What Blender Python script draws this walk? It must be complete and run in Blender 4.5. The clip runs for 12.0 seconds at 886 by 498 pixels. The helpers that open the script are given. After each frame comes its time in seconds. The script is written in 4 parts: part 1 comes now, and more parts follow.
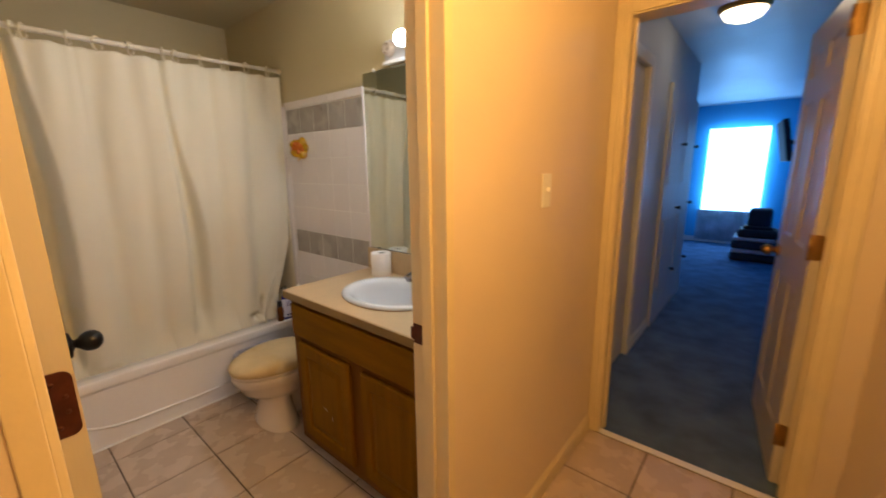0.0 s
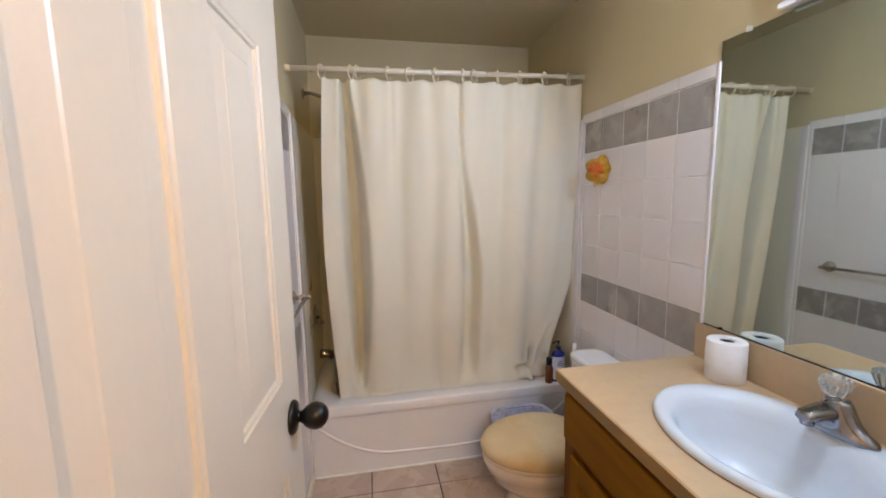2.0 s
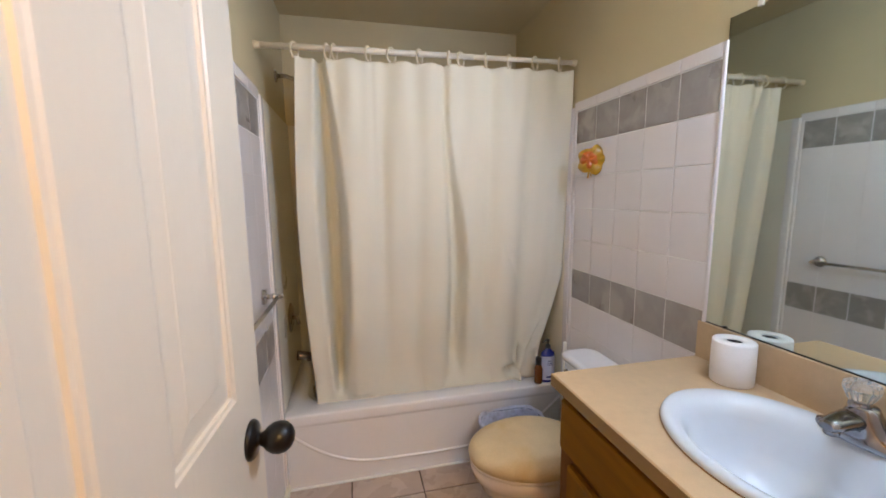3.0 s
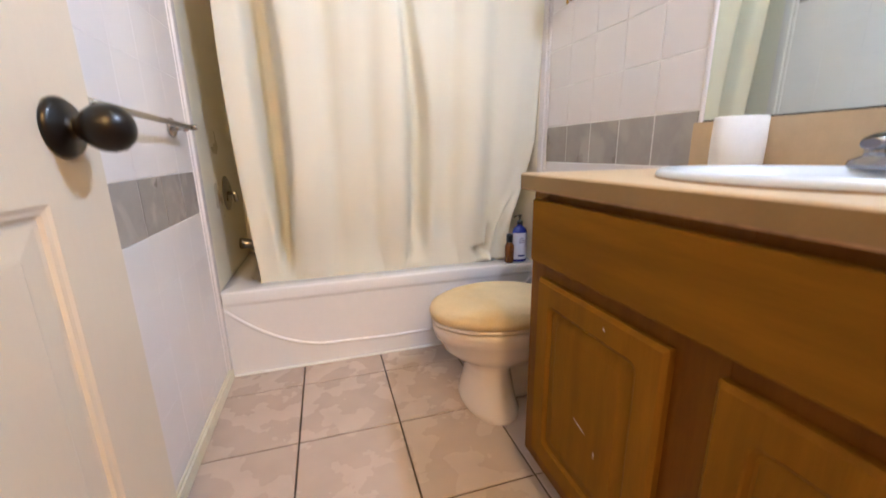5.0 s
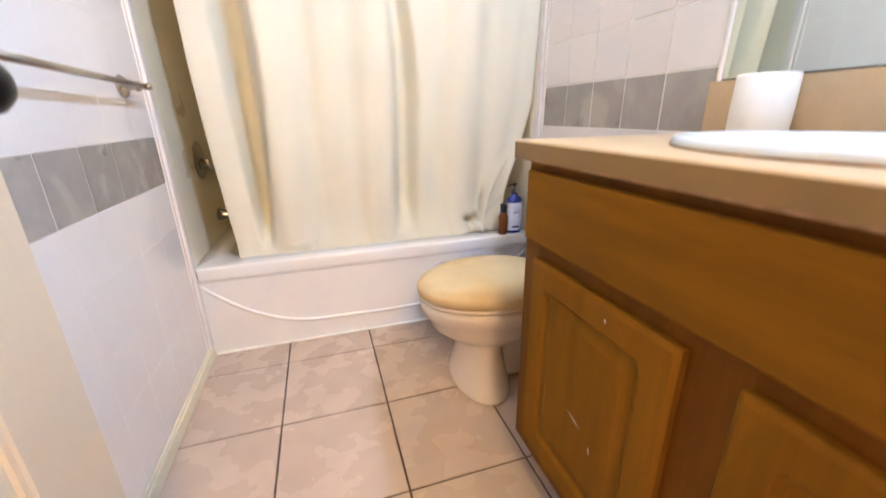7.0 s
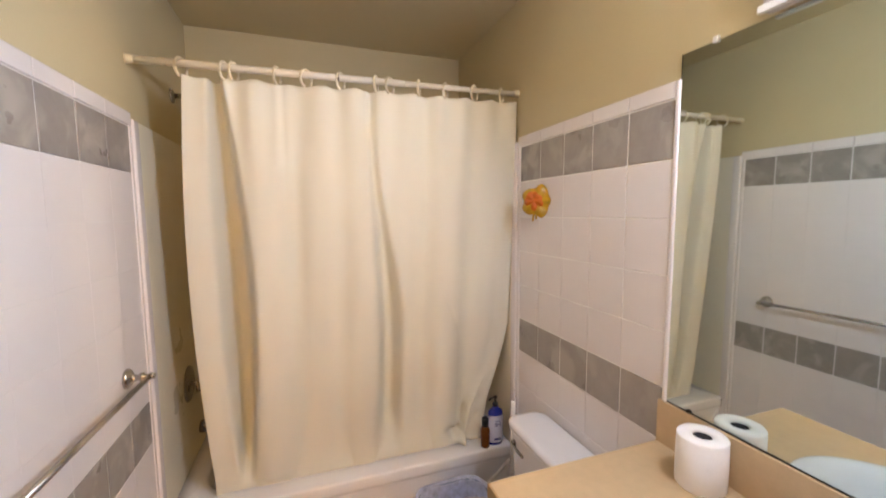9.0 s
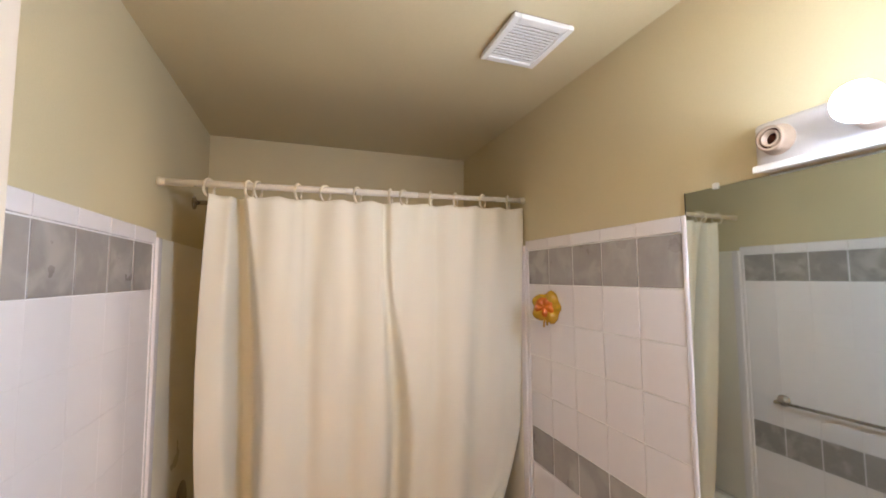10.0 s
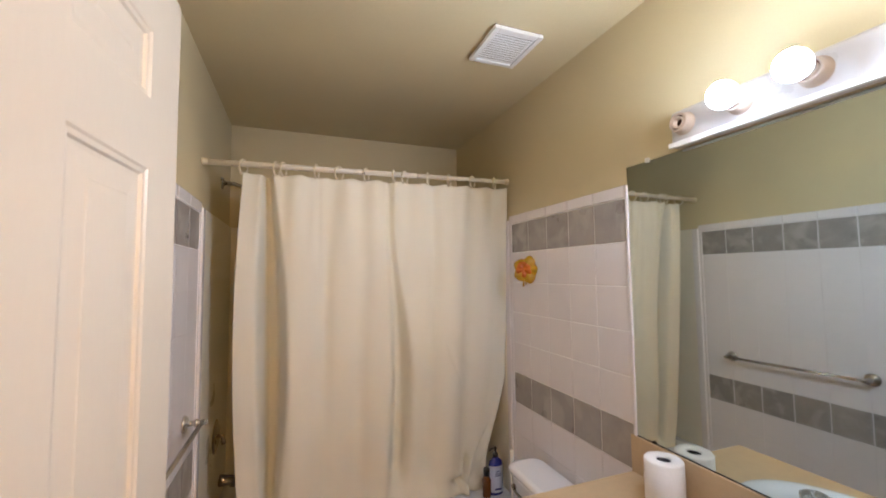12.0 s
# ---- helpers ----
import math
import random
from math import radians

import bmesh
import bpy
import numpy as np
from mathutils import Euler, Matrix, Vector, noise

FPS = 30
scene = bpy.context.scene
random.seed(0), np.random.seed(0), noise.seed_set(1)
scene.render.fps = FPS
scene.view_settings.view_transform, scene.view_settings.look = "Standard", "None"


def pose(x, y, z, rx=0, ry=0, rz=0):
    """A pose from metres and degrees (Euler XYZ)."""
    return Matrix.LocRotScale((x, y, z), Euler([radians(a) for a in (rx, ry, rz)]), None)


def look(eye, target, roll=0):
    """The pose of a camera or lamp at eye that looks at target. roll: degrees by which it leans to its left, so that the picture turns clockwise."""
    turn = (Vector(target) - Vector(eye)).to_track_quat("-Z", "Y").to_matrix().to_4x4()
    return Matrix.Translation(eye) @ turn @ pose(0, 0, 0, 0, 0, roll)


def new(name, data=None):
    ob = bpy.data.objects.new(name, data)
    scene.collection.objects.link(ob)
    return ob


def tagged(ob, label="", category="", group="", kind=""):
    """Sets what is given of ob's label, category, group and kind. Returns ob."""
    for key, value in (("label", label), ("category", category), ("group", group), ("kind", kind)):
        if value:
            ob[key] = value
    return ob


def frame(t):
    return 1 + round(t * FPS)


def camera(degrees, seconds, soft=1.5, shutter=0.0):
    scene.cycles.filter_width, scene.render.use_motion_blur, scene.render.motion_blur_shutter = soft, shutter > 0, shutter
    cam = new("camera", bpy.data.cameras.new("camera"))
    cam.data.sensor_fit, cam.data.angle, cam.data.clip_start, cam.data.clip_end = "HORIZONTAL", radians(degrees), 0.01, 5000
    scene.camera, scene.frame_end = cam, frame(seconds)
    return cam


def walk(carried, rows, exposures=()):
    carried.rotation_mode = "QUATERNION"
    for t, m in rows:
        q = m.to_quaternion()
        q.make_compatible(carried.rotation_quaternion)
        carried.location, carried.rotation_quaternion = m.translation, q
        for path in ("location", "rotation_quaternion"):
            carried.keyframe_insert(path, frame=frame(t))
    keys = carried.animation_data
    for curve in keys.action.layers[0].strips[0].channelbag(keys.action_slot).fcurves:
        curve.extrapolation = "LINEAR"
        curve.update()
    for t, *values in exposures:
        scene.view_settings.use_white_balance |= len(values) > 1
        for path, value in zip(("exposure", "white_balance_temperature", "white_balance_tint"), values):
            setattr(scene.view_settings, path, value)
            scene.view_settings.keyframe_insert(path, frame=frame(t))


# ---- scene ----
cam = camera(97.5, 12.0, soft=1.7, shutter=0.3)
PATH = [
    (0, (0.07, -2.502, 1.421), (1.571, -1.246, 1.009), -0.7),
    (0.5, (0.244, -2.358, 1.41), (1.384, -0.742, 1.107), -0.9),
    (1, (0.315, -2.203, 1.442), (1.018, -0.351, 1.169), -0.8),
    (1.5, (0.347, -2.056, 1.433), (0.753, -0.116, 1.166), -0.9),
    (2, (0.347, -1.922, 1.421), (0.71, 0.028, 1.166), -0.9),
    (2.5, (0.366, -1.86, 1.417), (0.733, 0.09, 1.163), -1.1),
    (2.7, (0.351, -1.835, 1.415), (0.749, 0.108, 1.153), -0.9),
    (4.3, (0.489, -1.729, 1.164), (1.024, 0.164, 0.804), -1.0),
    (4.5, (0.475, -1.709, 1.115), (1.023, 0.168, 0.696), -0.9),
    (5, (0.46, -1.677, 0.923), (1.011, 0.183, 0.437), -0.9),
    (5.5, (0.452, -1.67, 0.73), (1.004, 0.171, 0.178), -0.9),
    (6, (0.454, -1.666, 0.604), (1.007, 0.153, -0.016), -1.1),
    (6.5, (0.483, -1.618, 0.7), (1.036, 0.191, 0.052), -1.0),
    (7, (0.512, -1.589, 0.924), (1.068, 0.217, 0.268), -0.9),
    (7.2, (0.52, -1.585, 1.019), (1.085, 0.215, 0.353), -0.9),
    (8.8, (0.544, -1.587, 1.457), (1.193, 0.287, 1.195), -0.4),
    (9, (0.542, -1.589, 1.502), (1.194, 0.293, 1.318), -0.4),
    (9.5, (0.517, -1.586, 1.602), (1.181, 0.301, 1.616), -0.3),
    (10, (0.484, -1.585, 1.674), (1.153, 0.295, 1.817), -0.4),
    (10.5, (0.467, -1.592, 1.686), (1.143, 0.282, 1.851), -0.5),
    (11, (0.435, -1.657, 1.686), (1.119, 0.215, 1.851), -0.5),
    (11.5, (0.408, -1.75, 1.639), (1.098, 0.121, 1.799), -0.6),
    (12, (0.381, -1.849, 1.534), (1.079, 0.021, 1.659), -0.6),
]
EXPOSURES = [(0.0, 0.38, 5950, 8), (0.5, 0.38, 6000, 11), (1.0, 0.46, 4950, 9), (1.5, 0.68, 4850, 9), (2.5, 0.74, 4800, 8), (4.5, 1.05, 4850, 9), (5.5, 1.76, 4750, 8),
             (6.5, 1.94, 4700, 7), (7.2, 1.65, 4750, 7), (9.0, 1.00, 5450, 13), (10.5, 0.77, 5200, 12), (12.0, 0.63, 5250, 12)]
walk(cam, [(t, look(eye, target, roll)) for t, eye, target, roll in PATH], EXPOSURES)

# ---- world, lights ----
W, YB, H = 1.45, 0.715, 2.43           # bathroom width, back wall, ceiling height
YI, YO = -1.765, -1.885                # inner and outer face of the entry wall
XD = 2.04                              # hall face of the far doorway's wall

world = bpy.data.worlds.new("sky")
scene.world = world
world.use_nodes = True
_n = world.node_tree.nodes
_sky = _n.new("ShaderNodeTexSky")
_sky.sky_type, _sky.sun_disc = "NISHITA", False
_sky.sun_elevation, _sky.sun_rotation = radians(40), radians(200)
world.node_tree.links.new(_sky.outputs[0], _n["Background"].inputs[0])
_n["Background"].inputs[1].default_value = 0.1


def point_lamp(name, p, radius, power, color):
    d = bpy.data.lights.new(name, "POINT")
    d.shadow_soft_size, d.energy, d.color = radius, power, color
    ob = new(name, d)
    ob.location = p
    return ob


# a warm lamp over the hall stands behind the walker
point_lamp("hall_lamp_light", (0.60, -2.63, 2.02), 0.10, 28, (1.0, 0.56, 0.16))


# ---- materials ----
def mat(name, color, rough=0.5, metal=0.0, var=0.06, scale=6.0, fine=60.0, bump=0.0, spec=0.5, coat=0.0, rand=0.0, rvar=0.08, stretch=(1, 1, 1)):
    m = bpy.data.materials.new(name)
    m.use_nodes = True
    t, b = m.node_tree, m.node_tree.nodes["Principled BSDF"]
    n, l = t.nodes, t.links
    geo = n.new("ShaderNodeNewGeometry")
    mp = n.new("ShaderNodeMapping")
    mp.inputs["Scale"].default_value = stretch
    l.new(geo.outputs["Position"], mp.inputs[0])
    big, small = n.new("ShaderNodeTexNoise"), n.new("ShaderNodeTexNoise")
    big.inputs["Scale"].default_value, big.inputs["Detail"].default_value = scale, 5
    small.inputs["Scale"].default_value, small.inputs["Detail"].default_value = fine, 3
    l.new(mp.outputs[0], big.inputs["Vector"])
    l.new(mp.outputs[0], small.inputs["Vector"])
    add = n.new("ShaderNodeMath")
    add.operation = "MULTIPLY_ADD"
    add.inputs[1].default_value = 0.35
    l.new(small.outputs[0], add.inputs[0])
    l.new(big.outputs[0], add.inputs[2])
    last = add.outputs[0]
    if rand:
        oi = n.new("ShaderNodeObjectInfo")
        a2 = n.new("ShaderNodeMath")
        a2.operation = "MULTIPLY_ADD"
        a2.inputs[1].default_value = rand
        l.new(oi.outputs["Random"], a2.inputs[0])
        l.new(last, a2.inputs[2])
        last = a2.outputs[0]
    ramp = n.new("ShaderNodeMapRange")
    ramp.inputs["From Min"].default_value, ramp.inputs["From Max"].default_value = 0.35, 1.0 + rand
    ramp.inputs["To Min"].default_value, ramp.inputs["To Max"].default_value = 1 - var * 2.2, 1 + var * 1.6
    l.new(last, ramp.inputs["Value"])
    mul = n.new("ShaderNodeVectorMath")
    mul.operation = "SCALE"
    mul.inputs[0].default_value = color
    l.new(ramp.outputs[0], mul.inputs["Scale"])
    l.new(mul.outputs[0], b.inputs["Base Color"])
    rr = n.new("ShaderNodeMapRange")
    rr.inputs["To Min"].default_value, rr.inputs["To Max"].default_value = max(0.02, rough - rvar), min(1, rough + rvar)
    l.new(big.outputs[0], rr.inputs["Value"])
    l.new(rr.outputs[0], b.inputs["Roughness"])
    b.inputs["Metallic"].default_value = metal
    b.inputs["Specular IOR Level"].default_value = spec
    b.inputs["Coat Weight"].default_value = coat
    if bump:
        bp = n.new("ShaderNodeBump")
        bp.inputs["Strength"].default_value, bp.inputs["Distance"].default_value = bump, 0.004
        l.new(small.outputs[0], bp.inputs["Height"])
        l.new(bp.outputs[0], b.inputs["Normal"])
    return m


def two_tone(m, other, scale, lo, hi, stretch=(1, 1, 1), detail=6, distort=0.6):
    """Mixes a second colour into a material by a large noise."""
    t, b = m.node_tree, m.node_tree.nodes["Principled BSDF"]
    old = b.inputs["Base Color"].links[0].from_socket
    nz, mx, r, mp, geo = (t.nodes.new("ShaderNode" + k) for k in ("TexNoise", "Mix", "MapRange", "Mapping", "NewGeometry"))
    mp.inputs["Scale"].default_value = stretch
    nz.inputs["Scale"].default_value, nz.inputs["Detail"].default_value, nz.inputs["Distortion"].default_value = scale, detail, distort
    t.links.new(geo.outputs["Position"], mp.inputs[0])
    t.links.new(mp.outputs[0], nz.inputs["Vector"])
    r.inputs["From Min"].default_value, r.inputs["From Max"].default_value = lo, hi
    r.interpolation_type = "SMOOTHSTEP"
    t.links.new(nz.outputs[0], r.inputs["Value"])
    mx.data_type = "RGBA"
    t.links.new(r.outputs[0], mx.inputs["Factor"])
    t.links.new(old, mx.inputs[6])
    mx.inputs[7].default_value = (*other, 1)
    t.links.new(mx.outputs[2], b.inputs["Base Color"])
    return m


def glow(name, color, strength):
    m = bpy.data.materials.new(name)
    m.use_nodes = True
    b = m.node_tree.nodes["Principled BSDF"]
    b.inputs["Base Color"].default_value = (0.8, 0.8, 0.8, 1)
    b.inputs["Emission Color"].default_value, b.inputs["Emission Strength"].default_value = (*color, 1), strength
    return m


M_WALL = mat("beige_wall_paint", (0.61, 0.52, 0.315), 0.45, var=0.03, scale=2.5, fine=180, bump=0.12)
M_CEIL = mat("beige_ceiling_paint", (0.62, 0.525, 0.315), 0.4, var=0.03, scale=2, fine=150, bump=0.12)
M_HALL = mat("hall_wall_paint", (0.72, 0.60, 0.46), 0.34, var=0.03, scale=2.5, fine=180, bump=0.1)
M_TRIM = mat("cream_gloss_trim_paint", (0.72, 0.61, 0.40), 0.32, var=0.03, scale=8, fine=90, bump=0.06)
M_BASE = mat("off_white_baseboard_paint", (0.74, 0.69, 0.55), 0.35, var=0.06, scale=9, fine=60)
M_DOOR = mat("cream_satin_door_paint", (0.57, 0.505, 0.41), 0.33, var=0.02, scale=3, fine=120, bump=0.06, stretch=(1, 1, 0.25))
M_BLUE = mat("blue_wall_paint", (0.11, 0.40, 0.66), 0.6, var=0.04, scale=2)
M_WHITEW = mat("white_wall_paint", (0.62, 0.62, 0.62), 0.5, var=0.04, scale=2)
M_CARPET = mat("grey_blue_carpet", (0.11, 0.16, 0.26), 0.95, var=0.2, scale=5, fine=400, bump=0.8, spec=0.1)
M_WTILE = mat("white_glazed_tile", (0.79, 0.745, 0.75), 0.16, var=0.02, scale=3, fine=25, bump=0.03, rand=0.25, rvar=0.05)
M_GTILE = two_tone(mat("grey_mottled_tile", (0.33, 0.30, 0.28), 0.3, var=0.12, scale=11, fine=60, rand=0.6), (0.42, 0.39, 0.36), 9, 0.45, 0.68)
M_FTILE = two_tone(mat("beige_floor_tile", (0.56, 0.455, 0.39), 0.27, var=0.025, scale=8, fine=30, bump=0.02, rand=0.35), (0.505, 0.410, 0.350), 9, 0.30, 0.80, detail=2, distort=0)
M_GROUT = mat("white_grout", (0.88, 0.86, 0.84), 0.8, var=0.08, scale=10)
M_GROUTW = mat("painted_white_grout", (0.80, 0.77, 0.77), 0.3, var=0.02, scale=8)
M_FGROUT = mat("dark_floor_grout", (0.085, 0.06, 0.045), 0.9, var=0.2, scale=12)
M_TUB = mat("white_enamel", (0.82, 0.815, 0.86), 0.2, var=0.02, scale=3, coat=0.2, rvar=0.05)
M_SURR = mat("off_white_tub_surround", (0.80, 0.745, 0.61), 0.3, var=0.03, scale=2)
M_PORC = mat("white_porcelain", (0.70, 0.735, 0.80), 0.25, var=0.015, scale=4, coat=0.0, rvar=0.04)
M_PORCT = mat("bone_porcelain", (0.74, 0.66, 0.61), 0.13, var=0.02, scale=4, coat=0.3, rvar=0.04)
M_LID = two_tone(mat("tan_padded_cover", (0.66, 0.52, 0.30), 0.6, var=0.08, scale=7, fine=150, bump=0.3), (0.60, 0.44, 0.20), 5, 0.45, 0.65)
M_WOOD = two_tone(mat("honey_oak", (0.200, 0.089, 0.0002), 0.5, spec=0.06, var=0.12, scale=5, fine=38, bump=0.10, stretch=(6, 6, 0.55)), (0.140, 0.060, 0.0002), 3, 0.45, 0.8, (2, 2, 0.5))
M_WOODH = two_tone(mat("honey_oak_across", (0.200, 0.089, 0.0002), 0.5, spec=0.06, var=0.12, scale=5, fine=38, bump=0.10, stretch=(6, 0.55, 6)), (0.140, 0.060, 0.0002), 3, 0.45, 0.8, (2, 0.5, 2))
# the same oak, darkened red-brown to carry the shade beside the doors
M_WOODF = mat("shaded_red_brown_oak_frame", (0.145, 0.054, 0.0004), 0.45, var=0.12, scale=5, fine=38, spec=0.1, stretch=(6, 6, 0.55))
# dark olive holds the shadow under the cabinet front
M_KICK = mat("olive_shaded_toe_kick", (0.055, 0.042, 0.014), 0.5, var=0.15, scale=8)
M_LAM = mat("tan_laminate", (0.54, 0.395, 0.23), 0.4, var=0.04, scale=30, fine=260, bump=0.03)
M_LAMF = mat("darker_laminate_front", (0.245, 0.155, 0.045), 0.45, var=0.06, scale=12, fine=200)
M_LAMD = mat("dark_laminate_edge", (0.30, 0.17, 0.07), 0.5, var=0.2, scale=30)
M_CHROME = mat("chrome", (0.30, 0.29, 0.305), 0.10, 1.0, var=0.02, rvar=0.05)
M_NICKEL = mat("brushed_nickel", (0.50, 0.47, 0.44), 0.25, 1.0, var=0.05)
M_BRONZE = mat("oil_rubbed_bronze", (0.006, 0.005, 0.005), 0.3, 0.0, var=0.2, scale=30, spec=0.35)
M_BROWN = mat("brown_painted_hinge", (0.09, 0.022, 0.010), 0.4, 0.5, var=0.2, scale=30)
M_BRASS = mat("tarnished_brass", (0.45, 0.27, 0.09), 0.35, 1.0, var=0.15)
M_PLATE = mat("satin_enamelled_plate", (0.52, 0.485, 0.455), 0.3, var=0.03)
M_PLAS = mat("white_plastic", (0.80, 0.78, 0.74), 0.35, var=0.02)
M_RING = mat("ivory_plastic_ring", (0.74, 0.66, 0.50), 0.35, var=0.03)
M_SOCK = mat("aged_porcelain_socket", (0.50, 0.40, 0.31), 0.4, var=0.08)
M_ROD = mat("ivory_enamelled_rod", (0.72, 0.67, 0.58), 0.28, var=0.03)
M_PAPER = mat("toilet_paper", (0.88, 0.85, 0.84), 0.95, var=0.03, scale=20, fine=200, bump=0.3, spec=0.1)
M_CORE = mat("cardboard_core", (0.03, 0.027, 0.03), 0.9)
M_CARD = mat("grey_cardboard", (0.30, 0.24, 0.19), 0.9)
M_NAVY = mat("navy_plastic", (0.012, 0.02, 0.22), 0.25, var=0.03)
M_LABEL = mat("pale_blue_label", (0.66, 0.68, 0.84), 0.4)
M_AMBER = mat("amber_bottle", (0.14, 0.042, 0.006), 0.15, var=0.1)
M_BLACK = mat("black_plastic", (0.012, 0.012, 0.014), 0.3, var=0.1)
M_BIN = mat("blue_grey_bin_plastic", (0.10, 0.13, 0.20), 0.3, var=0.05)
M_BAG = mat("lilac_bin_liner", (0.45, 0.47, 0.62), 0.3, var=0.15, scale=30)
M_ORANGE = two_tone(mat("yellow_craft_petal", (0.50, 0.27, 0.003), 0.25, var=0.1, scale=30), (0.30, 0.22, 0.008), 22, 0.58, 0.72)
M_RED = mat("orange_craft_petal", (0.56, 0.13, 0.002), 0.25, var=0.15, scale=30)
M_CLOTH = mat("dark_cloth", (0.02, 0.022, 0.03), 0.9, var=0.2)
M_CLOTHW = mat("grey_white_cloth", (0.5, 0.5, 0.52), 0.9, var=0.2)
M_CURT = mat("cream_curtain_fabric", (0.895, 0.885, 0.805), 0.75, var=0.02, scale=3, fine=500, bump=0.15, spec=0.2)
_t = M_CURT.node_tree
_tr, _mx = _t.nodes.new("ShaderNodeBsdfTranslucent"), _t.nodes.new("ShaderNodeMixShader")
_tr.inputs[0].default_value = (0.90, 0.76, 0.42, 1)
_mx.inputs[0].default_value = 0.26
_out = next(x for x in _t.nodes if x.type == "OUTPUT_MATERIAL")
_t.links.new(_t.nodes["Principled BSDF"].outputs[0], _mx.inputs[1])
_t.links.new(_tr.outputs[0], _mx.inputs[2])
_t.links.new(_mx.outputs[0], _out.inputs[0])
M_MIRROR = mat("mirror_silver", (0.63, 0.685, 0.645), 0.02, 1.0, var=0.01, rvar=0.01)
M_GLASS = mat("clear_acrylic", (0.95, 0.95, 0.95), 0.05, var=0.0, rvar=0.01)
M_GLASS.node_tree.nodes["Principled BSDF"].inputs["Transmission Weight"].default_value = 0.85
M_BULBW = glow("warm_lit_bulb", (1.0, 0.91, 0.80), 145)
M_BULBC = glow("cool_lit_bulb", (0.93, 0.94, 0.96), 660)
M_BULBS = glow("soft_lit_bulb_side", (0.86, 0.93, 1.0), 6)
M_DOME = glow("lit_dome_glass", (1.0, 0.80, 0.55), 6)
# the sheer emits bluish light itself, standing in for daylight through it
M_SHEER = glow("glowing_sheer_fabric", (0.26, 0.56, 1.0), 6.5)


# ---- building helpers ----
def box(bm, x0, x1, y0, y1, z0, z1, bevel=0.0, seg=2):
    vs = [bm.verts.new((x, y, z)) for x in (x0, x1) for y in (y0, y1) for z in (z0, z1)]
    fs = [bm.faces.new([vs[i] for i in q]) for q in ((0, 1, 3, 2), (4, 6, 7, 5), (0, 4, 5, 1), (2, 3, 7, 6), (0, 2, 6, 4), (1, 5, 7, 3))]
    if bevel:
        es = list({e for f in fs for e in f.edges})
        bmesh.ops.bevel(bm, geom=es, offset=bevel, segments=seg, profile=0.5, affect="EDGES")
    return bm


def lathe(bm, profile, m=None, seg=24, sx=1.0, sy=1.0, smooth=True):
    """Turns (radius, height) round z, then lays it by the pose m."""
    m = m or Matrix()
    rings = []
    for r, z in profile:
        if r < 1e-6:
            rings.append([bm.verts.new(m @ Vector((0, 0, z)))])
        else:
            rings.append([bm.verts.new(m @ Vector((r * sx * math.cos(2 * math.pi * i / seg), r * sy * math.sin(2 * math.pi * i / seg), z))) for i in range(seg)])
    bridge(bm, rings, smooth)
    return bm


def bridge(bm, rings, smooth=True):
    for a, b in zip(rings, rings[1:]):
        n = max(len(a), len(b))
        for i in range(n):
            j = (i + 1) % n
            q = [a[i % len(a)], a[j % len(a)], b[j % len(b)], b[i % len(b)]]
            u = []
            for v in q:
                if v not in u:
                    u.append(v)
            if len(u) > 2:
                f = bm.faces.new(u)
                f.smooth = smooth


def axis_pose(p, d):
    """A pose at p whose z looks along d."""
    return Matrix.Translation(p) @ Vector(d).to_track_quat("Z", "Y").to_matrix().to_4x4()


def tube(bm, pts, r, seg=10, closed=False, flat=1.0):
    pts = [Vector(p) for p in pts]
    rings, n = [], len(pts)
    for i, p in enumerate(pts):
        a, b = (pts[(i - 1) % n], pts[(i + 1) % n]) if closed else (pts[max(i - 1, 0)], pts[min(i + 1, n - 1)])
        m = axis_pose(p, b - a)
        rings.append([bm.verts.new(m @ Vector((r * math.cos(2 * math.pi * k / seg), r * flat * math.sin(2 * math.pi * k / seg), 0))) for k in range(seg)])
    if closed:
        rings.append(rings[0])
    else:
        bm.faces.new(rings[0][::-1])
        bm.faces.new(rings[-1])
    bridge(bm, rings)
    return bm


def ring_rect(bm, x0, x1, y0, y1, r, z, k=6):
    """A ring of a rectangle with round corners."""
    out = []
    for cx, cy, a0 in ((x1 - r, y1 - r, 0), (x0 + r, y1 - r, 90), (x0 + r, y0 + r, 180), (x1 - r, y0 + r, 270)):
        for i in range(k + 1):
            a = radians(a0 + 90 * i / k)
            out.append(bm.verts.new((cx + r * math.cos(a), cy + r * math.sin(a), z)))
    return out


def ring_oval(bm, cx, cy, ax, ay, z, n=40, egg=0.0):
    out = []
    for i in range(n):
        a = 2 * math.pi * i / n
        c, s = math.cos(a), math.sin(a)
        out.append(bm.verts.new((cx + ax * c, cy + ay * s * (1 + egg * c), z)))
    return out


def thing(name, at=(0, 0, 0), label="", category="", group="", kind="", m=None):
    ob = new(name)
    ob.empty_display_size = 0.05
    ob.matrix_world = m or Matrix.Translation(at)
    ob["world_m"] = [c for row in ob.matrix_basis for c in row]
    return tagged(ob, label, category, group, kind)


def root_of(ob):
    while ob.parent:
        ob = ob.parent
    return ob


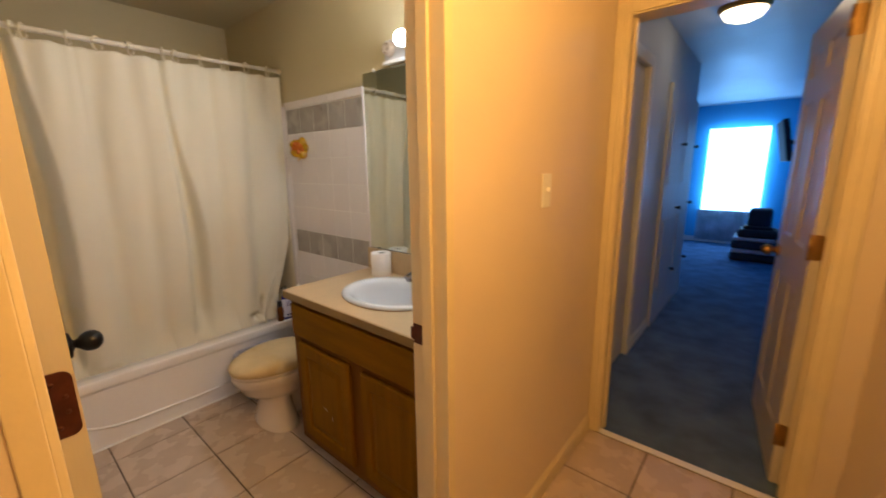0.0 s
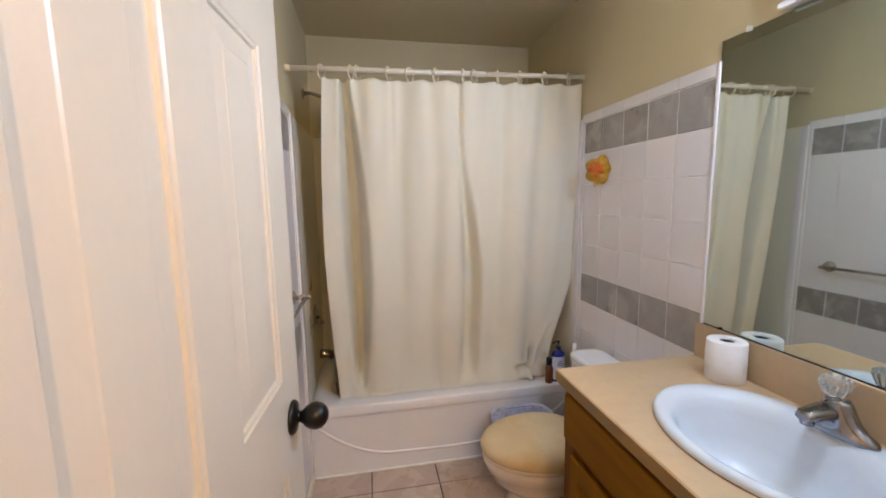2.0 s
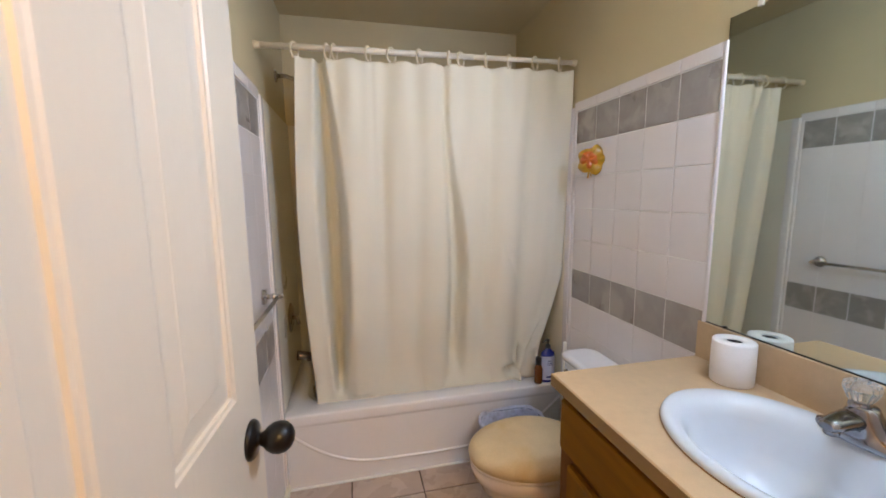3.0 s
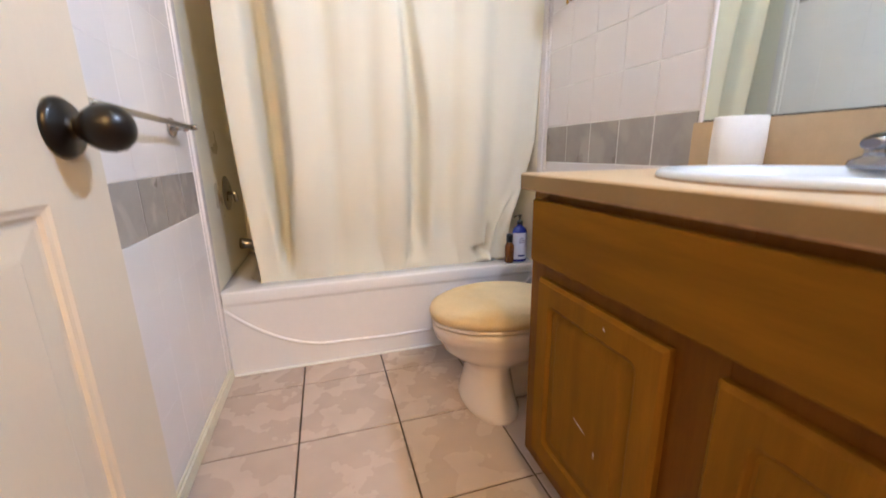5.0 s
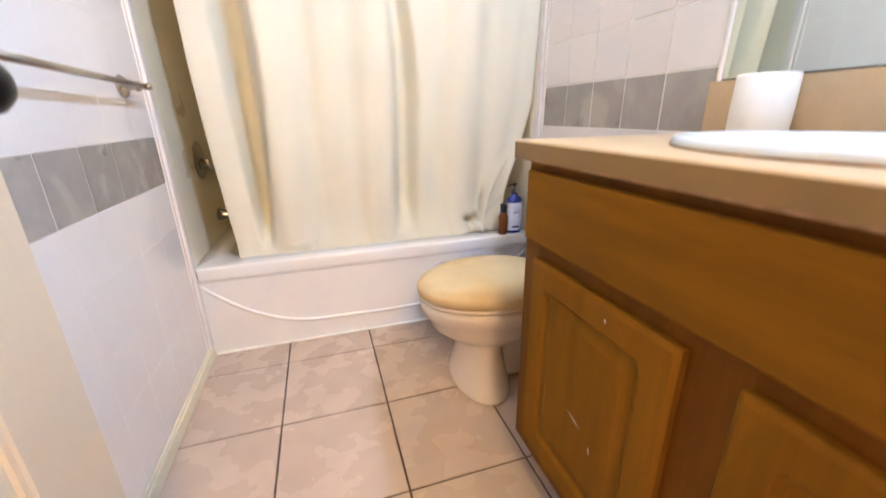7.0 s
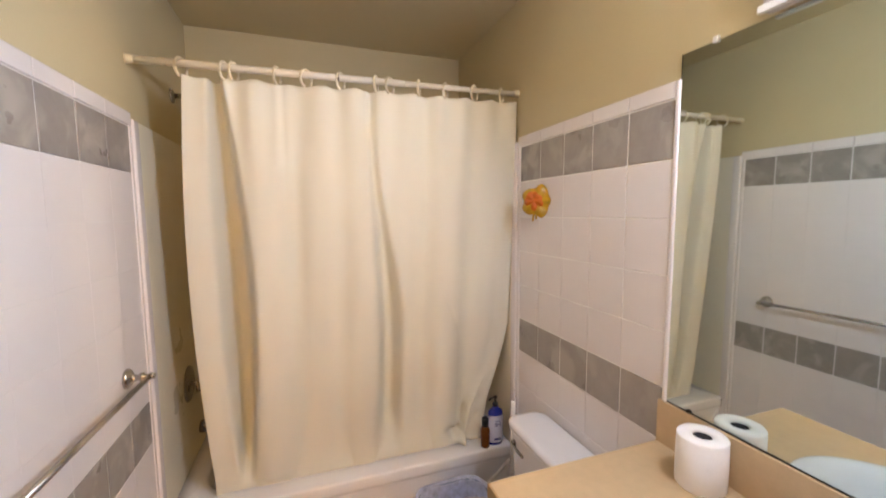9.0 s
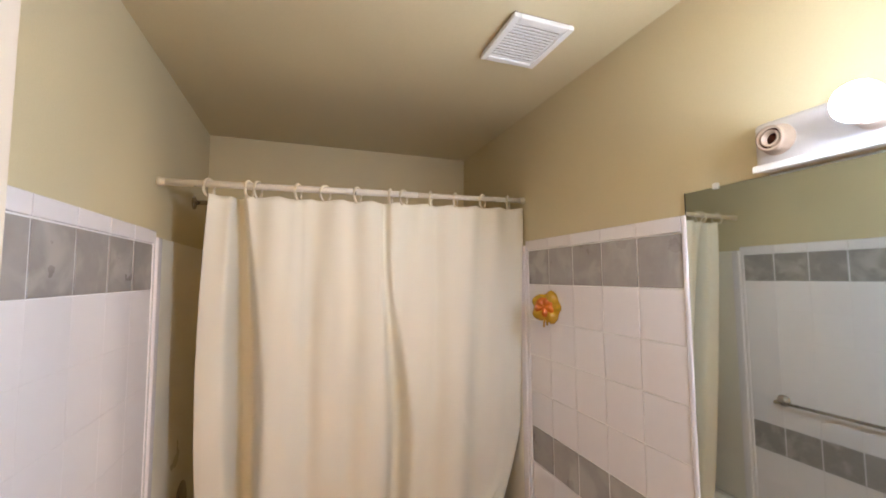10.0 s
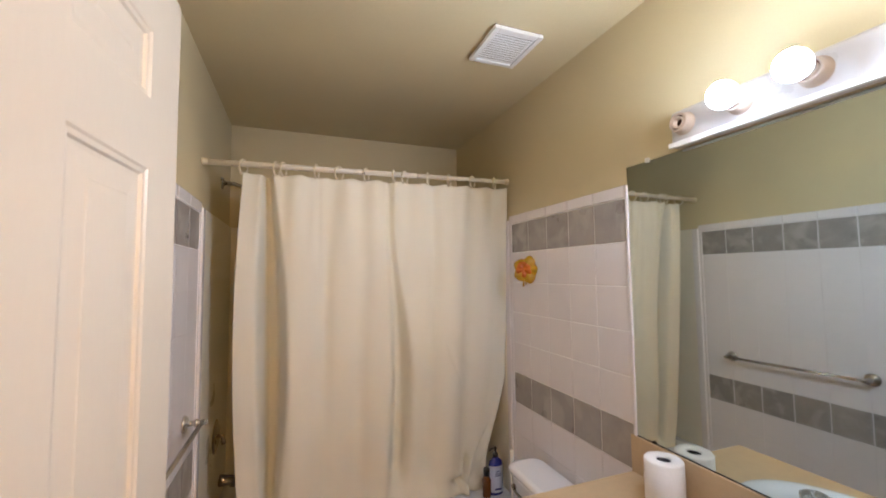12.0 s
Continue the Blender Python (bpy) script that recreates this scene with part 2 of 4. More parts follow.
def part(name, bm, material, parent=None, label="", local=False, kind="", smooth=None):
    """Links bm as one mesh under parent. bm is in world places, or in the thing's own if local."""
    me = bpy.data.meshes.new(name)
    if parent and not local:
        bm.transform(root_of(parent).matrix_basis.inverted())
    bmesh.ops.recalc_face_normals(bm, faces=bm.faces)
    if smooth is not None:
        for f in bm.faces:
            f.smooth = smooth
    bm.to_mesh(me)
    bm.free()
    me.materials.append(material)
    ob = new(name, me)
    ob.parent = parent
    if "world_m" in ob:
        del ob["world_m"]
    return tagged(ob, label, "", "", kind)


def solid(name, boxes, material, label="", category="", kind="structure", bevel=0.0, parent=None):
    bm = bmesh.new()
    for b in boxes:
        box(bm, *b, bevel)
    ob = part(name, bm, material, parent, label, kind=kind if not parent else "")
    return tagged(ob, label, category)


def B():
    return bmesh.new()


# ---- structure: bathroom ----
floor = solid("floor", [(-1.3, XD, -2.85, YB + 0.12, -0.06, -0.004)], M_FGROUT, "dark grout bed under beige floor tiles")
wall_w = solid("wall_west", [(-0.12, 0, YI, YB, -0.004, H)], M_WALL, "beige painted bathroom side wall with tiled lower part")
wall_e = solid("wall_east", [(W, W + 0.12, YI, YB, -0.004, H)], M_WALL, "beige painted bathroom wall behind the vanity")
wall_b = solid("wall_back", [(-0.12, W + 0.12, YB, YB + 0.12, -0.004, H)], M_WALL, "beige painted wall at the back of the bathtub")
XJ0, XJ1, DH = 0.078, 0.818, 2.05
entry = solid("wall_entry", [(-1.3, XJ0 - 0.018, YO, YI, -0.004, H), (XJ1 + 0.018, 2.16, YO, YI, -0.004, H), (XJ0 - 0.018, XJ1 + 0.018, YO, YI, DH + 0.018, H)], M_HALL, "painted partition between bathroom and hall with door opening")
ceiling = solid("ceiling", [(-0.12, W + 0.12, YI, YB + 0.12, H, H + 0.05)], M_CEIL, "beige painted bathroom ceiling")
ceiling2 = solid("ceiling_hall", [(-1.3, 2.16, -2.97, YI - 0.001, H, H + 0.05)], M_CEIL, "beige painted hall ceiling")
solid("wall_hall_south", [(-1.3, 2.16, -2.97, -2.85, -0.004, H)], M_HALL, "painted hall side wall")
solid("wall_hall_end", [(-1.42, -1.3, -2.97, YI, -0.004, H)], M_HALL, "painted wall closing the hall")

# bathroom door frame
fr = thing("door_frame", (XJ0, YI, 0), "cream painted door jamb and casing of the bathroom", "door frame", kind="structure")
part("jamb", box(B(), XJ1, XJ1 + 0.018, YO - 0.002, YI + 0.002, 0, DH, 0.001), M_TRIM, fr)
part("jamb", box(B(), XJ0 - 0.018, XJ0, YO - 0.002, YI + 0.002, 0, DH, 0.001), M_TRIM, fr)
part("head_jamb", box(B(), XJ0 - 0.018, XJ1 + 0.018, YO - 0.002, YI + 0.002, DH, DH + 0.018, 0.001), M_TRIM, fr)
part("door_stop", box(B(), XJ1 - 0.011, XJ1, YI - 0.077, YI - 0.040, 0, DH, 0.002), M_TRIM, fr)
part("door_stop", box(B(), XJ0, XJ0 + 0.011, YI - 0.077, YI - 0.040, 0, DH, 0.002), M_TRIM, fr)


def casing(bm, a0, a1, z0, z1, y, out, axis="x"):
    """An upright of moulded casing: a flat board with a thicker back band."""
    w = a1 - a0
    for f0, f1, t in ((0, 0.42, 0.0125), (0.40, 1.0, 0.0150)):
        p, q = sorted((a0 + w * f0, a0 + w * f1))
        u, v = sorted((y, y + out * t))
        if axis == "x":
            box(bm, p, q, u, v, z0, z1, 0.003)
        else:
            box(bm, u, v, p, q, z0, z1, 0.003)


for y, s in ((YO, -1), (YI, 1)):
    for a0, a1 in ((XJ1 + 0.006, XJ1 + 0.066), (XJ0 - 0.006, XJ0 - 0.066)):
        bm = B()
        if s > 0:
            casing(bm, a0, a1, 0, DH + 0.066, y, s)
        else:
            box(bm, *sorted((a0 - 0.006 * (1 if a1 > a0 else -1), a0 + 0.024 * (1 if a1 > a0 else -1))), y - 0.004, y - 0.0005, 0, DH + 0.03, 0.0015)
        part("casing", bm, M_TRIM, fr)
    part("head_casing", box(B(), XJ0 - 0.006, XJ1 + 0.006, *sorted((y + s * 0.0005, y + s * (0.014 if s > 0 else 0.004))), DH + 0.006, DH + (0.066 if s > 0 else 0.03), 0.0015), M_TRIM, fr)
bm = B()
box(bm, XJ1 - 0.0015, XJ1 + 0.001, YI - 0.037, YI + 0.003, 0.925, 0.985, 0.0005)
box(bm, XJ1 - 0.003, XJ1 + 0.001, YI + 0.001, YI + 0.012, 0.937, 0.973, 0.001)
part("strike_plate", bm, M_BROWN, fr, "dark bronze strike plate")


# ---- doors ----
def six_panel_door(name, m, width, height, label, kind="structure", knob="ball", far_knob=True, knob_mat=None):
    """A six-panel door. Its own x runs from the hinge to the lock, y is through it, z up."""
    knob_mat = knob_mat or M_BRONZE
    d = thing(name, m=m, label=label, category="door", kind=kind)
    T = 0.040
    sx = [0.0, 0.125, width / 2 - 0.055, width / 2 + 0.055, width - 0.115, width]
    rows = [(0.22, 0.86), (1.048, 1.689), (1.80, height - 0.115)]
    bm = B()
    for a, b in ((sx[0], sx[1]), (sx[2], sx[3]), (sx[4], sx[5])):
        box(bm, a, b, 0, T, 0, height)
    part("stile", bm, M_DOOR, d, local=True)
    bm = B()
    zs = [0.0] + [v for r in rows for v in r] + [height]
    for i in range(0, len(zs), 2):
        for a, b in ((sx[1], sx[2]), (sx[3], sx[4])):
            box(bm, a, b, 0, T, zs[i], zs[i + 1])
    part("rail", bm, M_DOOR, d, local=True)
    for z0, z1 in rows:
        for a, b in ((sx[1], sx[2]), (sx[3], sx[4])):
            bm = B()
            for side in (0, 1):
                def lay(u, depth):
                    y = depth if side == 0 else T - depth
                    return [bm.verts.new(p) for p in ((a + u, y, z0 + u), (b - u, y, z0 + u), (b - u, y, z1 - u), (a + u, y, z1 - u))]
                rings = [lay(0, 0.0), lay(0.004, 0.0025), lay(0.010, 0.0035), lay(0.013, 0.0075), lay(0.019, 0.0080), lay(0.050, 0.0050), lay(0.053, 0.0038)]
                bridge(bm, rings, False)
                bm.faces.new(rings[-1])
            part("panel", bm, M_DOOR, d, local=True)
    for s, y in ((-1, 0.0), (1, T)):
        if s > 0 and not far_knob:
            continue
        bm = B()
        p = axis_pose((width - 0.066, y, 0.945), (0, s, 0))
        lathe(bm, [(0, 0.0), (0.036, 0.0), (0.036, 0.004), (0.032, 0.009), (0.016, 0.012), (0.011, 0.016), (0.010, 0.028)], p, 24)
        k = part("rose", bm, knob_mat, d, "dark bronze rose" if knob_mat == M_BRONZE else "brass rose", local=True)
        bm = B()
        lathe(bm, [(0.012, 0.018), (0.015, 0.024), (0.022, 0.030), (0.0275, 0.040), (0.0290, 0.051), (0.0265, 0.062), (0.019, 0.071), (0.010, 0.0755), (0, 0.077)], p, 28)
        part("knob", bm, knob_mat, d, "round dark bronze door knob" if knob_mat == M_BRONZE else "brass door knob", local=True)
    part("latch", box(B(), width - 0.0005, width + 0.0015, 0.005, 0.030, 0.93, 0.985), knob_mat, d, local=True)
    for z in (0.24, 1.080, 1.90):
        bm = B()
        tmp = ring_rect(bm, 0.003, T + 0.006, z - 0.051, z + 0.051, 0.013, 0.0)
        for v in tmp:
            v.co = Vector((-0.0022, v.co.x, v.co.y))
        back = [bm.verts.new(v.co + Vector((0.0022, 0, 0))) for v in tmp]
        bridge(bm, [tmp, back], False)
        bm.faces.new(tmp)
        lathe(bm, [(0, -0.052), (0.006, -0.052), (0.006, 0.052), (0, 0.052)], pose(-0.003, T + 0.005, z), 10)
        for dz in (-0.034, -0.012, 0.012, 0.034):
            lathe(bm, [(0, 0.0012), (0.0032, 0.0008), (0.0036, 0)], axis_pose((-0.0022, T * 0.5 + 0.006 * (1 if abs(dz) > 0.02 else -1), z + dz), (-1, 0, 0)), 10)
        part("hinge", bm, M_BROWN if knob_mat == M_BRONZE else M_BRASS, d, "dark brown hinge leaf with rounded knuckle", local=True)
    return d


door = six_panel_door("door_1", pose(0.121, -1.757, 0.012, 0, 0, 90 - 3.7), 0.740, 2.025, "open cream six-panel door with dark bronze knob in the bathroom doorway")

# ---- hall, far doorway, blue room ----
Y0, Y1 = -1.948, -2.70
solid("wall_doorway", [(XD, XD + 0.12, YO, Y0 + 0.018, -0.004, H), (XD, XD + 0.12, -2.85, Y1 - 0.018, -0.004, H), (XD, XD + 0.12, Y1 - 0.018, Y0 + 0.018, 2.078, H)], M_HALL, "painted wall round the doorway to the blue room")
fr2 = thing("door_frame", (XD, Y0, 0), "cream painted door jamb and casing at the end of the hall", "door frame", kind="structure")
part("jamb", box(B(), XD - 0.002, XD + 0.122, Y0, Y0 + 0.018, 0, 2.06, 0.001), M_TRIM, fr2)
part("jamb", box(B(), XD - 0.002, XD + 0.122, Y1 - 0.018, Y1, 0, 2.06, 0.001), M_TRIM, fr2)
part("head_jamb", box(B(), XD - 0.002, XD + 0.122, Y1 - 0.018, Y0 + 0.018, 2.06, 2.078, 0.001), M_TRIM, fr2)
part("door_stop", box(B(), XD + 0.045, XD + 0.083, Y0 - 0.011, Y0, 0, 2.06, 0.002), M_TRIM, fr2)
part("door_stop", box(B(), XD + 0.045, XD + 0.083, Y1, Y1 + 0.011, 0, 2.06, 0.002), M_TRIM, fr2)
for a0, a1 in ((Y0 + 0.006, Y0 + 0.062), (Y1 - 0.006, Y1 - 0.070)):
    bm = B()
    casing(bm, a0, a1, 0, 2.13, XD, -1, "y")
    part("casing", bm, M_TRIM, fr2)
part("head_casing", box(B(), XD - 0.014, XD, Y1 - 0.006, Y0 + 0.006, 2.066, 2.13, 0.003), M_TRIM, fr2)
solid("threshold", [(XD - 0.012, XD + 0.03, Y1, Y0, 0.0, 0.006)], M_PLAS, "white metal carpet strip in the doorway", bevel=0.002)
door2 = six_panel_door("door_2", pose(XD + 0.125, Y1 + 0.004, 0.012, 0, 0, 6.5), 0.745, 2.03, "open white six-panel door with brass knob and hinges", knob_mat=M_BRASS)

solid("carpet", [(XD + 0.03, 8.82, -3.0, -0.9, -0.05, 0.002)], M_CARPET, "worn grey-blue carpet floor")
solid("wall_corridor", [(XD + 0.12, 2.30, -1.80, -1.70, 0, H), (3.06, 5.10, -1.80, -1.70, 0, H), (2.30, 3.06, -1.80, -1.70, 2.05, H)], M_WHITEW, "white painted corridor wall with door openings")
solid("wall_room_return", [(4.98, 5.10, -1.70, -1.0, 0, H)], M_BLUE, "pale blue wall beside the corridor")
solid("wall_room_north", [(5.10, 8.7, -1.12, -1.0, 0, H)], M_BLUE, "pale blue side wall of the far room")
solid("wall_room_south", [(XD + 0.12, 8.7, -3.0, -2.88, 0, H)], M_BLUE, "pale blue side wall of the far room")
WY0, WY1, WZ0, WZ1 = -2.39, -1.58, 0.62, 2.02
solid("wall_room_east", [(8.7, 8.82, -3.0, WY0, 0, H), (8.7, 8.82, WY1, -1.0, 0, H), (8.7, 8.82, WY0, WY1, 0, WZ0), (8.7, 8.82, WY0, WY1, WZ1, H)], M_BLUE, "pale blue wall with the far window")
solid("ceiling_room", [(XD + 0.12, 8.82, -3.0, -1.0, H, H + 0.05)], M_WHITEW, "white ceiling of corridor and far room")
solid("baseboard", [(3.12, 3.70, -1.812, -1.80, 0.002, 0.09)], M_PLAS, "white corridor baseboard", bevel=0.002)
solid("baseboard", [(8.688, 8.70, -2.88, -1.12, 0.002, 0.09)], M_PLAS, "white baseboard in the far room", bevel=0.002)
solid("baseboard", [(XJ1 + 0.066, XD - 0.016, YO - 0.013, YO, 0.0, 0.075), (XJ1 + 0.066, XD - 0.016, YO - 0.009, YO, 0.075, 0.088)], M_TRIM, "cream hall baseboard", bevel=0.002)
# closed door in the corridor
solid("door_3", [(2.30, 3.06, -1.775, -1.74, 0.01, 2.05)], M_WHITEW, "closed white door in the corridor wall", "door", bevel=0.002)
fr3 = thing("door_frame", (2.3, -1.9, 0), "white casing of the corridor door", "door frame", kind="structure")
for a0, a1 in ((3.05, 3.12), (2.31, 2.24)):
    bm = B()
    casing(bm, a0, a1, 0.002, 2.12, -1.80, -1)
    part("casing", bm, M_PLAS, fr3)
part("head_casing", box(B(), 2.31, 3.05, -1.815, -1.80, 2.05, 2.12, 0.003), M_PLAS, fr3)
# closet doors in the corridor
for i, x in enumerate((3.72, 4.40)):
    cd = thing("closet_door", (x, -1.80, 0), "closed white closet door with small knobs", "closet door", "closet doors in the corridor", "structure")
    part("leaf", box(B(), x, x + 0.67, -1.825, -1.802, 0.01, 2.05, 0.003), M_WHITEW, cd)
    for z in (0.35, 1.25):
        part("panel", box(B(), x + 0.1, x + 0.57, -1.832, -1.824, z, z + 0.6, 0.006), M_WHITEW, cd)
    for z in (0.42, 1.02, 1.6):
        part("knob", lathe(B(), [(0, 0), (0.012, 0.0), (0.008, 0.015), (0.02, 0.03), (0.015, 0.045), (0, 0.048)], axis_pose((x + 0.62, -1.825, z), (0, -1, 0)), 14), M_BLACK, cd)
win = thing("window_1", (8.7, -2.04, WZ0), "daylit window behind a white sheer", "window", kind="structure")
bm = B()
for b in ((8.72, 8.76, WY0, WY0 + 0.05, WZ0, WZ1), (8.72, 8.76, WY1 - 0.05, WY1, WZ0, WZ1), (8.72, 8.76, WY0 + 0.05, WY1 - 0.05, WZ0, WZ0 + 0.05), (8.72, 8.76, WY0 + 0.05, WY1 - 0.05, WZ1 - 0.05, WZ1), (8.72, 8.76, WY0 + 0.05, WY1 - 0.05, 1.30, 1.34)):
    box(bm, *b)
part("window_frame", bm, M_PLAS, win)
part("window_sill", box(B(), 8.64, 8.72, WY0 - 0.03, WY1 + 0.03, WZ0 - 0.03, WZ0, 0.004), M_PLAS, win)


def cloth_sheet(y0, y1, z0, z1, x, amp, waves, n=70, k=2):
    bm = B()
    rows = []
    for j in range(k + 1):
        z = z1 + (z0 - z1) * j / k
        rows.append([bm.verts.new((x + amp * math.sin(waves * i / n * 6.283 + 0.6 * math.sin(i * 0.4)), y0 + (y1 - y0) * i / n, z)) for i in range(n + 1)])
    for a, b in zip(rows, rows[1:]):
        for i in range(n):
            bm.faces.new((a[i], a[i + 1], b[i + 1], b[i])).smooth = True
    return bm


sheer = part("sheer_curtain", cloth_sheet(WY0 - 0.01, WY1 + 0.01, WZ0 - 0.01, 2.02, 8.60, 0.012, 13), M_SHEER)
tagged(sheer, "white sheer curtain over the far window, glowing itself in place of daylight", "curtain")
sheer.modifiers.new("thickness", "SOLIDIFY").thickness = 0.002
lower = part("sheer_curtain", cloth_sheet(WY0 + 0.10, WY1 + 0.06, 0.06, WZ0 - 0.015, 8.58, 0.014, 11), M_CLOTHW)
tagged(lower, "pale sheer fabric hanging below the far window", "curtain")
lower.modifiers.new("thickness", "SOLIDIFY").thickness = 0.002
lamp = thing("ceiling_lamp", (3.49, -2.23, H), "flush dome ceiling lamp with bronze rim, lit", "ceiling lamp")
part("rim", lathe(B(), [(0, 0), (0.145, 0), (0.145, -0.02), (0.135, -0.035), (0.122, -0.035), (0.122, -0.01), (0, -0.01)], pose(3.49, -2.23, H), 32), M_BRASS, lamp, "bronze rim")
part("dome", lathe(B(), [(0.122, -0.03), (0.118, -0.05), (0.098, -0.075), (0.06, -0.092), (0, -0.098)], pose(3.49, -2.23, H), 32), M_DOME, lamp, "lit frosted glass dome")
tv = thing("television", (7.0, -2.75, 1.75), "black flat television on a tilted wall arm", "television")
tvm = pose(7.0, -2.57, 1.70, -11, 0, 4)
bm = box(B(), -0.42, 0.42, -0.03, 0.03, -0.26, 0.26, 0.006)
bm.transform(tvm)
part("screen", bm, M_CLOTH, tv)
part("wall_arm", tube(B(), [(7.0, -2.60, 1.70), (7.02, -2.75, 1.66), (7.0, -2.88, 1.66)], 0.03), M_BLACK, tv)
part("wall_plate", box(B(), 6.92, 7.08, -2.88, -2.86, 1.58, 1.78, 0.004), M_BLACK, tv)
pile = thing("folded_clothes_pile", (7.5, -2.42, 0), "tall pile of folded dark and white clothes on the carpet", "clothes pile")
rng = random.Random(4)
z = 0.002
for i, (w2, hh, mm) in enumerate(((0.30, 0.12, M_CLOTH), (0.29, 0.06, M_CLOTHW), (0.28, 0.12, M_CLOTH), (0.25, 0.05, M_CLOTHW), (0.24, 0.12, M_CLOTH), (0.17, 0.05, M_CLOTH), (0.14, 0.26, M_CLOTH))):
    dx, dy = rng.uniform(-0.02, 0.02), rng.uniform(-0.03, 0.03)
    part("folded_cloth", box(B(), 7.5 - w2 + dx, 7.5 + w2 + dx, -2.42 - w2 + dy, -2.42 + w2 + dy, z, z + hh, min(hh, 0.1) * 0.42, 3), mm, pile)
    z += hh - 0.002
hook = thing("wall_shelf", (8.4, -1.14, 1.6), "small black wall bracket with hanging cable", "wall bracket")
part("bracket", box(B(), 8.2, 8.6, -1.20, -1.12, 1.42, 1.50, 0.01), M_BLACK, hook)
part("pole", tube(B(), [(8.3, -1.18, 1.46), (8.3, -1.18, 2.15)], 0.02), M_BLACK, hook)

# light switch on the hall wall
sw = thing("light_switch", (1.385, YO, 1.335), "white toggle light switch plate", "light switch")
part("plate", box(B(), 1.35, 1.42, YO - 0.006, YO, 1.275, 1.395, 0.003), M_PLAS, sw)
part("toggle", box(B(), 1.380, 1.390, YO - 0.020, YO - 0.004, 1.33, 1.347, 0.002), M_PLAS, sw)
for z in (1.305, 1.365):
    part("screw", lathe(B(), [(0, 0.0), (0.003, 0.0), (0.003, 0.0015), (0, 0.002)], axis_pose((1.385, YO - 0.006, z), (0, -1, 0)), 10), M_PLAS, sw)

# ---- bathtub ----
tub = thing("bathtub", (W / 2, 0.36, 0), "white enamelled alcove bathtub with arched ridge on its apron", "bathtub")
RZ, E = 0.378, 0.003
bm = B()
rings = [ring_rect(bm, E, W - E, 0.012, YB - E, 0.004, 0.0),
         ring_rect(bm, E, W - E, 0.0100, YB - E, 0.004, RZ - 0.066),
         ring_rect(bm, E, W - E, 0.0095, YB - E, 0.004, RZ - 0.062),
         ring_rect(bm, E, W - E, 0.0010, YB - E, 0.004, RZ - 0.050),
         ring_rect(bm, E, W - E, 0.0000, YB - E, 0.004, RZ - 0.046),
         ring_rect(bm, E, W - E, 0.0000, YB - E, 0.004, RZ - 0.009),
         ring_rect(bm, E, W - E, 0.0015, YB - E, 0.005, RZ - 0.004),
         ring_rect(bm, E, W - E, 0.0060, YB - E, 0.006, RZ - 0.0005),
         ring_rect(bm, E, W - E, 0.0120, YB - E, 0.008, RZ),
         ring_rect(bm, 0.085, W - 0.065, 0.098, YB - 0.055, 0.15, RZ - 0.001),
         ring_rect(bm, 0.097, W - 0.080, 0.110, YB - 0.065, 0.15, RZ - 0.010),
         ring_rect(bm, 0.13, W - 0.16, 0.132, YB - 0.085, 0.16, 0.20),
         ring_rect(bm, 0.19, W - 0.26, 0.15, YB - 0.12, 0.15, 0.09),
         ring_rect(bm, 0.25, W - 0.32, 0.20, YB - 0.17, 0.12, 0.075)]
bridge(bm, rings)
bm.faces.new(rings[-1])
basin = part("basin", bm, M_TUB, tub)
bm = B()
pts = []
for i in range(41):
    u = i / 40
    x = 0.015 + 1.42 * u
    zz = 0.082 + 0.020 * abs(1 - 2 * u) + 0.20 * (max(0, 1 - u / 0.30) ** 2.1) + 0.20 * (max(0, 1 - (1 - u) / 0.30) ** 2.1)
    pts.append((x, 0.012, zz))
tube(bm, pts, 0.008, 8)
part("apron_ridge", bm, M_TUB, tub)
part("overflow_plate", lathe(B(), [(0, 0.012), (0.03, 0.010), (0.036, 0.004), (0.036, 0)], axis_pose((0.112, 0.38, 0.30), (1, 0, 0.15)), 24), M_NICKEL, tub, "round nickel overflow plate")

part("rim_gap", box(B(), 0.0165, 0.0180, -0.0052, -0.0030, 0.325, 0.374), M_CORE, tub, "dark mark where the rim meets the wall")
sur = thing("tub_surround", (W / 2, YB, RZ), "off-white plastic tub surround panels up to head height", "tub surround", kind="structure")
ST = 1.815
part("side_panel", box(B(), 0.0, 0.012, 0.012, YB - 0.012, RZ, ST, 0.004), M_SURR, sur)
part("side_panel", box(B(), W - 0.012, W, 0.012, YB - 0.012, RZ, ST, 0.004), M_SURR, sur)
part("back_panel", box(B(), 0.0, W, YB - 0.012, YB, RZ, ST, 0.004), M_SURR, sur)
part("edge_strip", box(B(), 0.0, 0.016, -0.028, 0.014, 0.0, ST, 0.005), M_WTILE, sur)
part("edge_strip", box(B(), W - 0.016, W, -0.028, 0.014, 0.0, ST, 0.005), M_WTILE, sur)

# shower fittings on the left wall
sh = thing("shower_fitting", (0.0, 0.45, 2.03), "nickel shower arm and small round head", "shower head")
part("flange", lathe(B(), [(0, 0), (0.032, 0), (0.030, 0.006), (0.014, 0.012), (0.012, 0.014)], axis_pose((0, 0.45, 2.02), (1, 0, 0)), 20), M_NICKEL, sh)
part("arm", tube(B(), [(0.0, 0.45, 2.02), (0.05, 0.45, 2.022), (0.10, 0.45, 2.005), (0.14, 0.45, 1.965)], 0.0105, 10), M_NICKEL, sh)
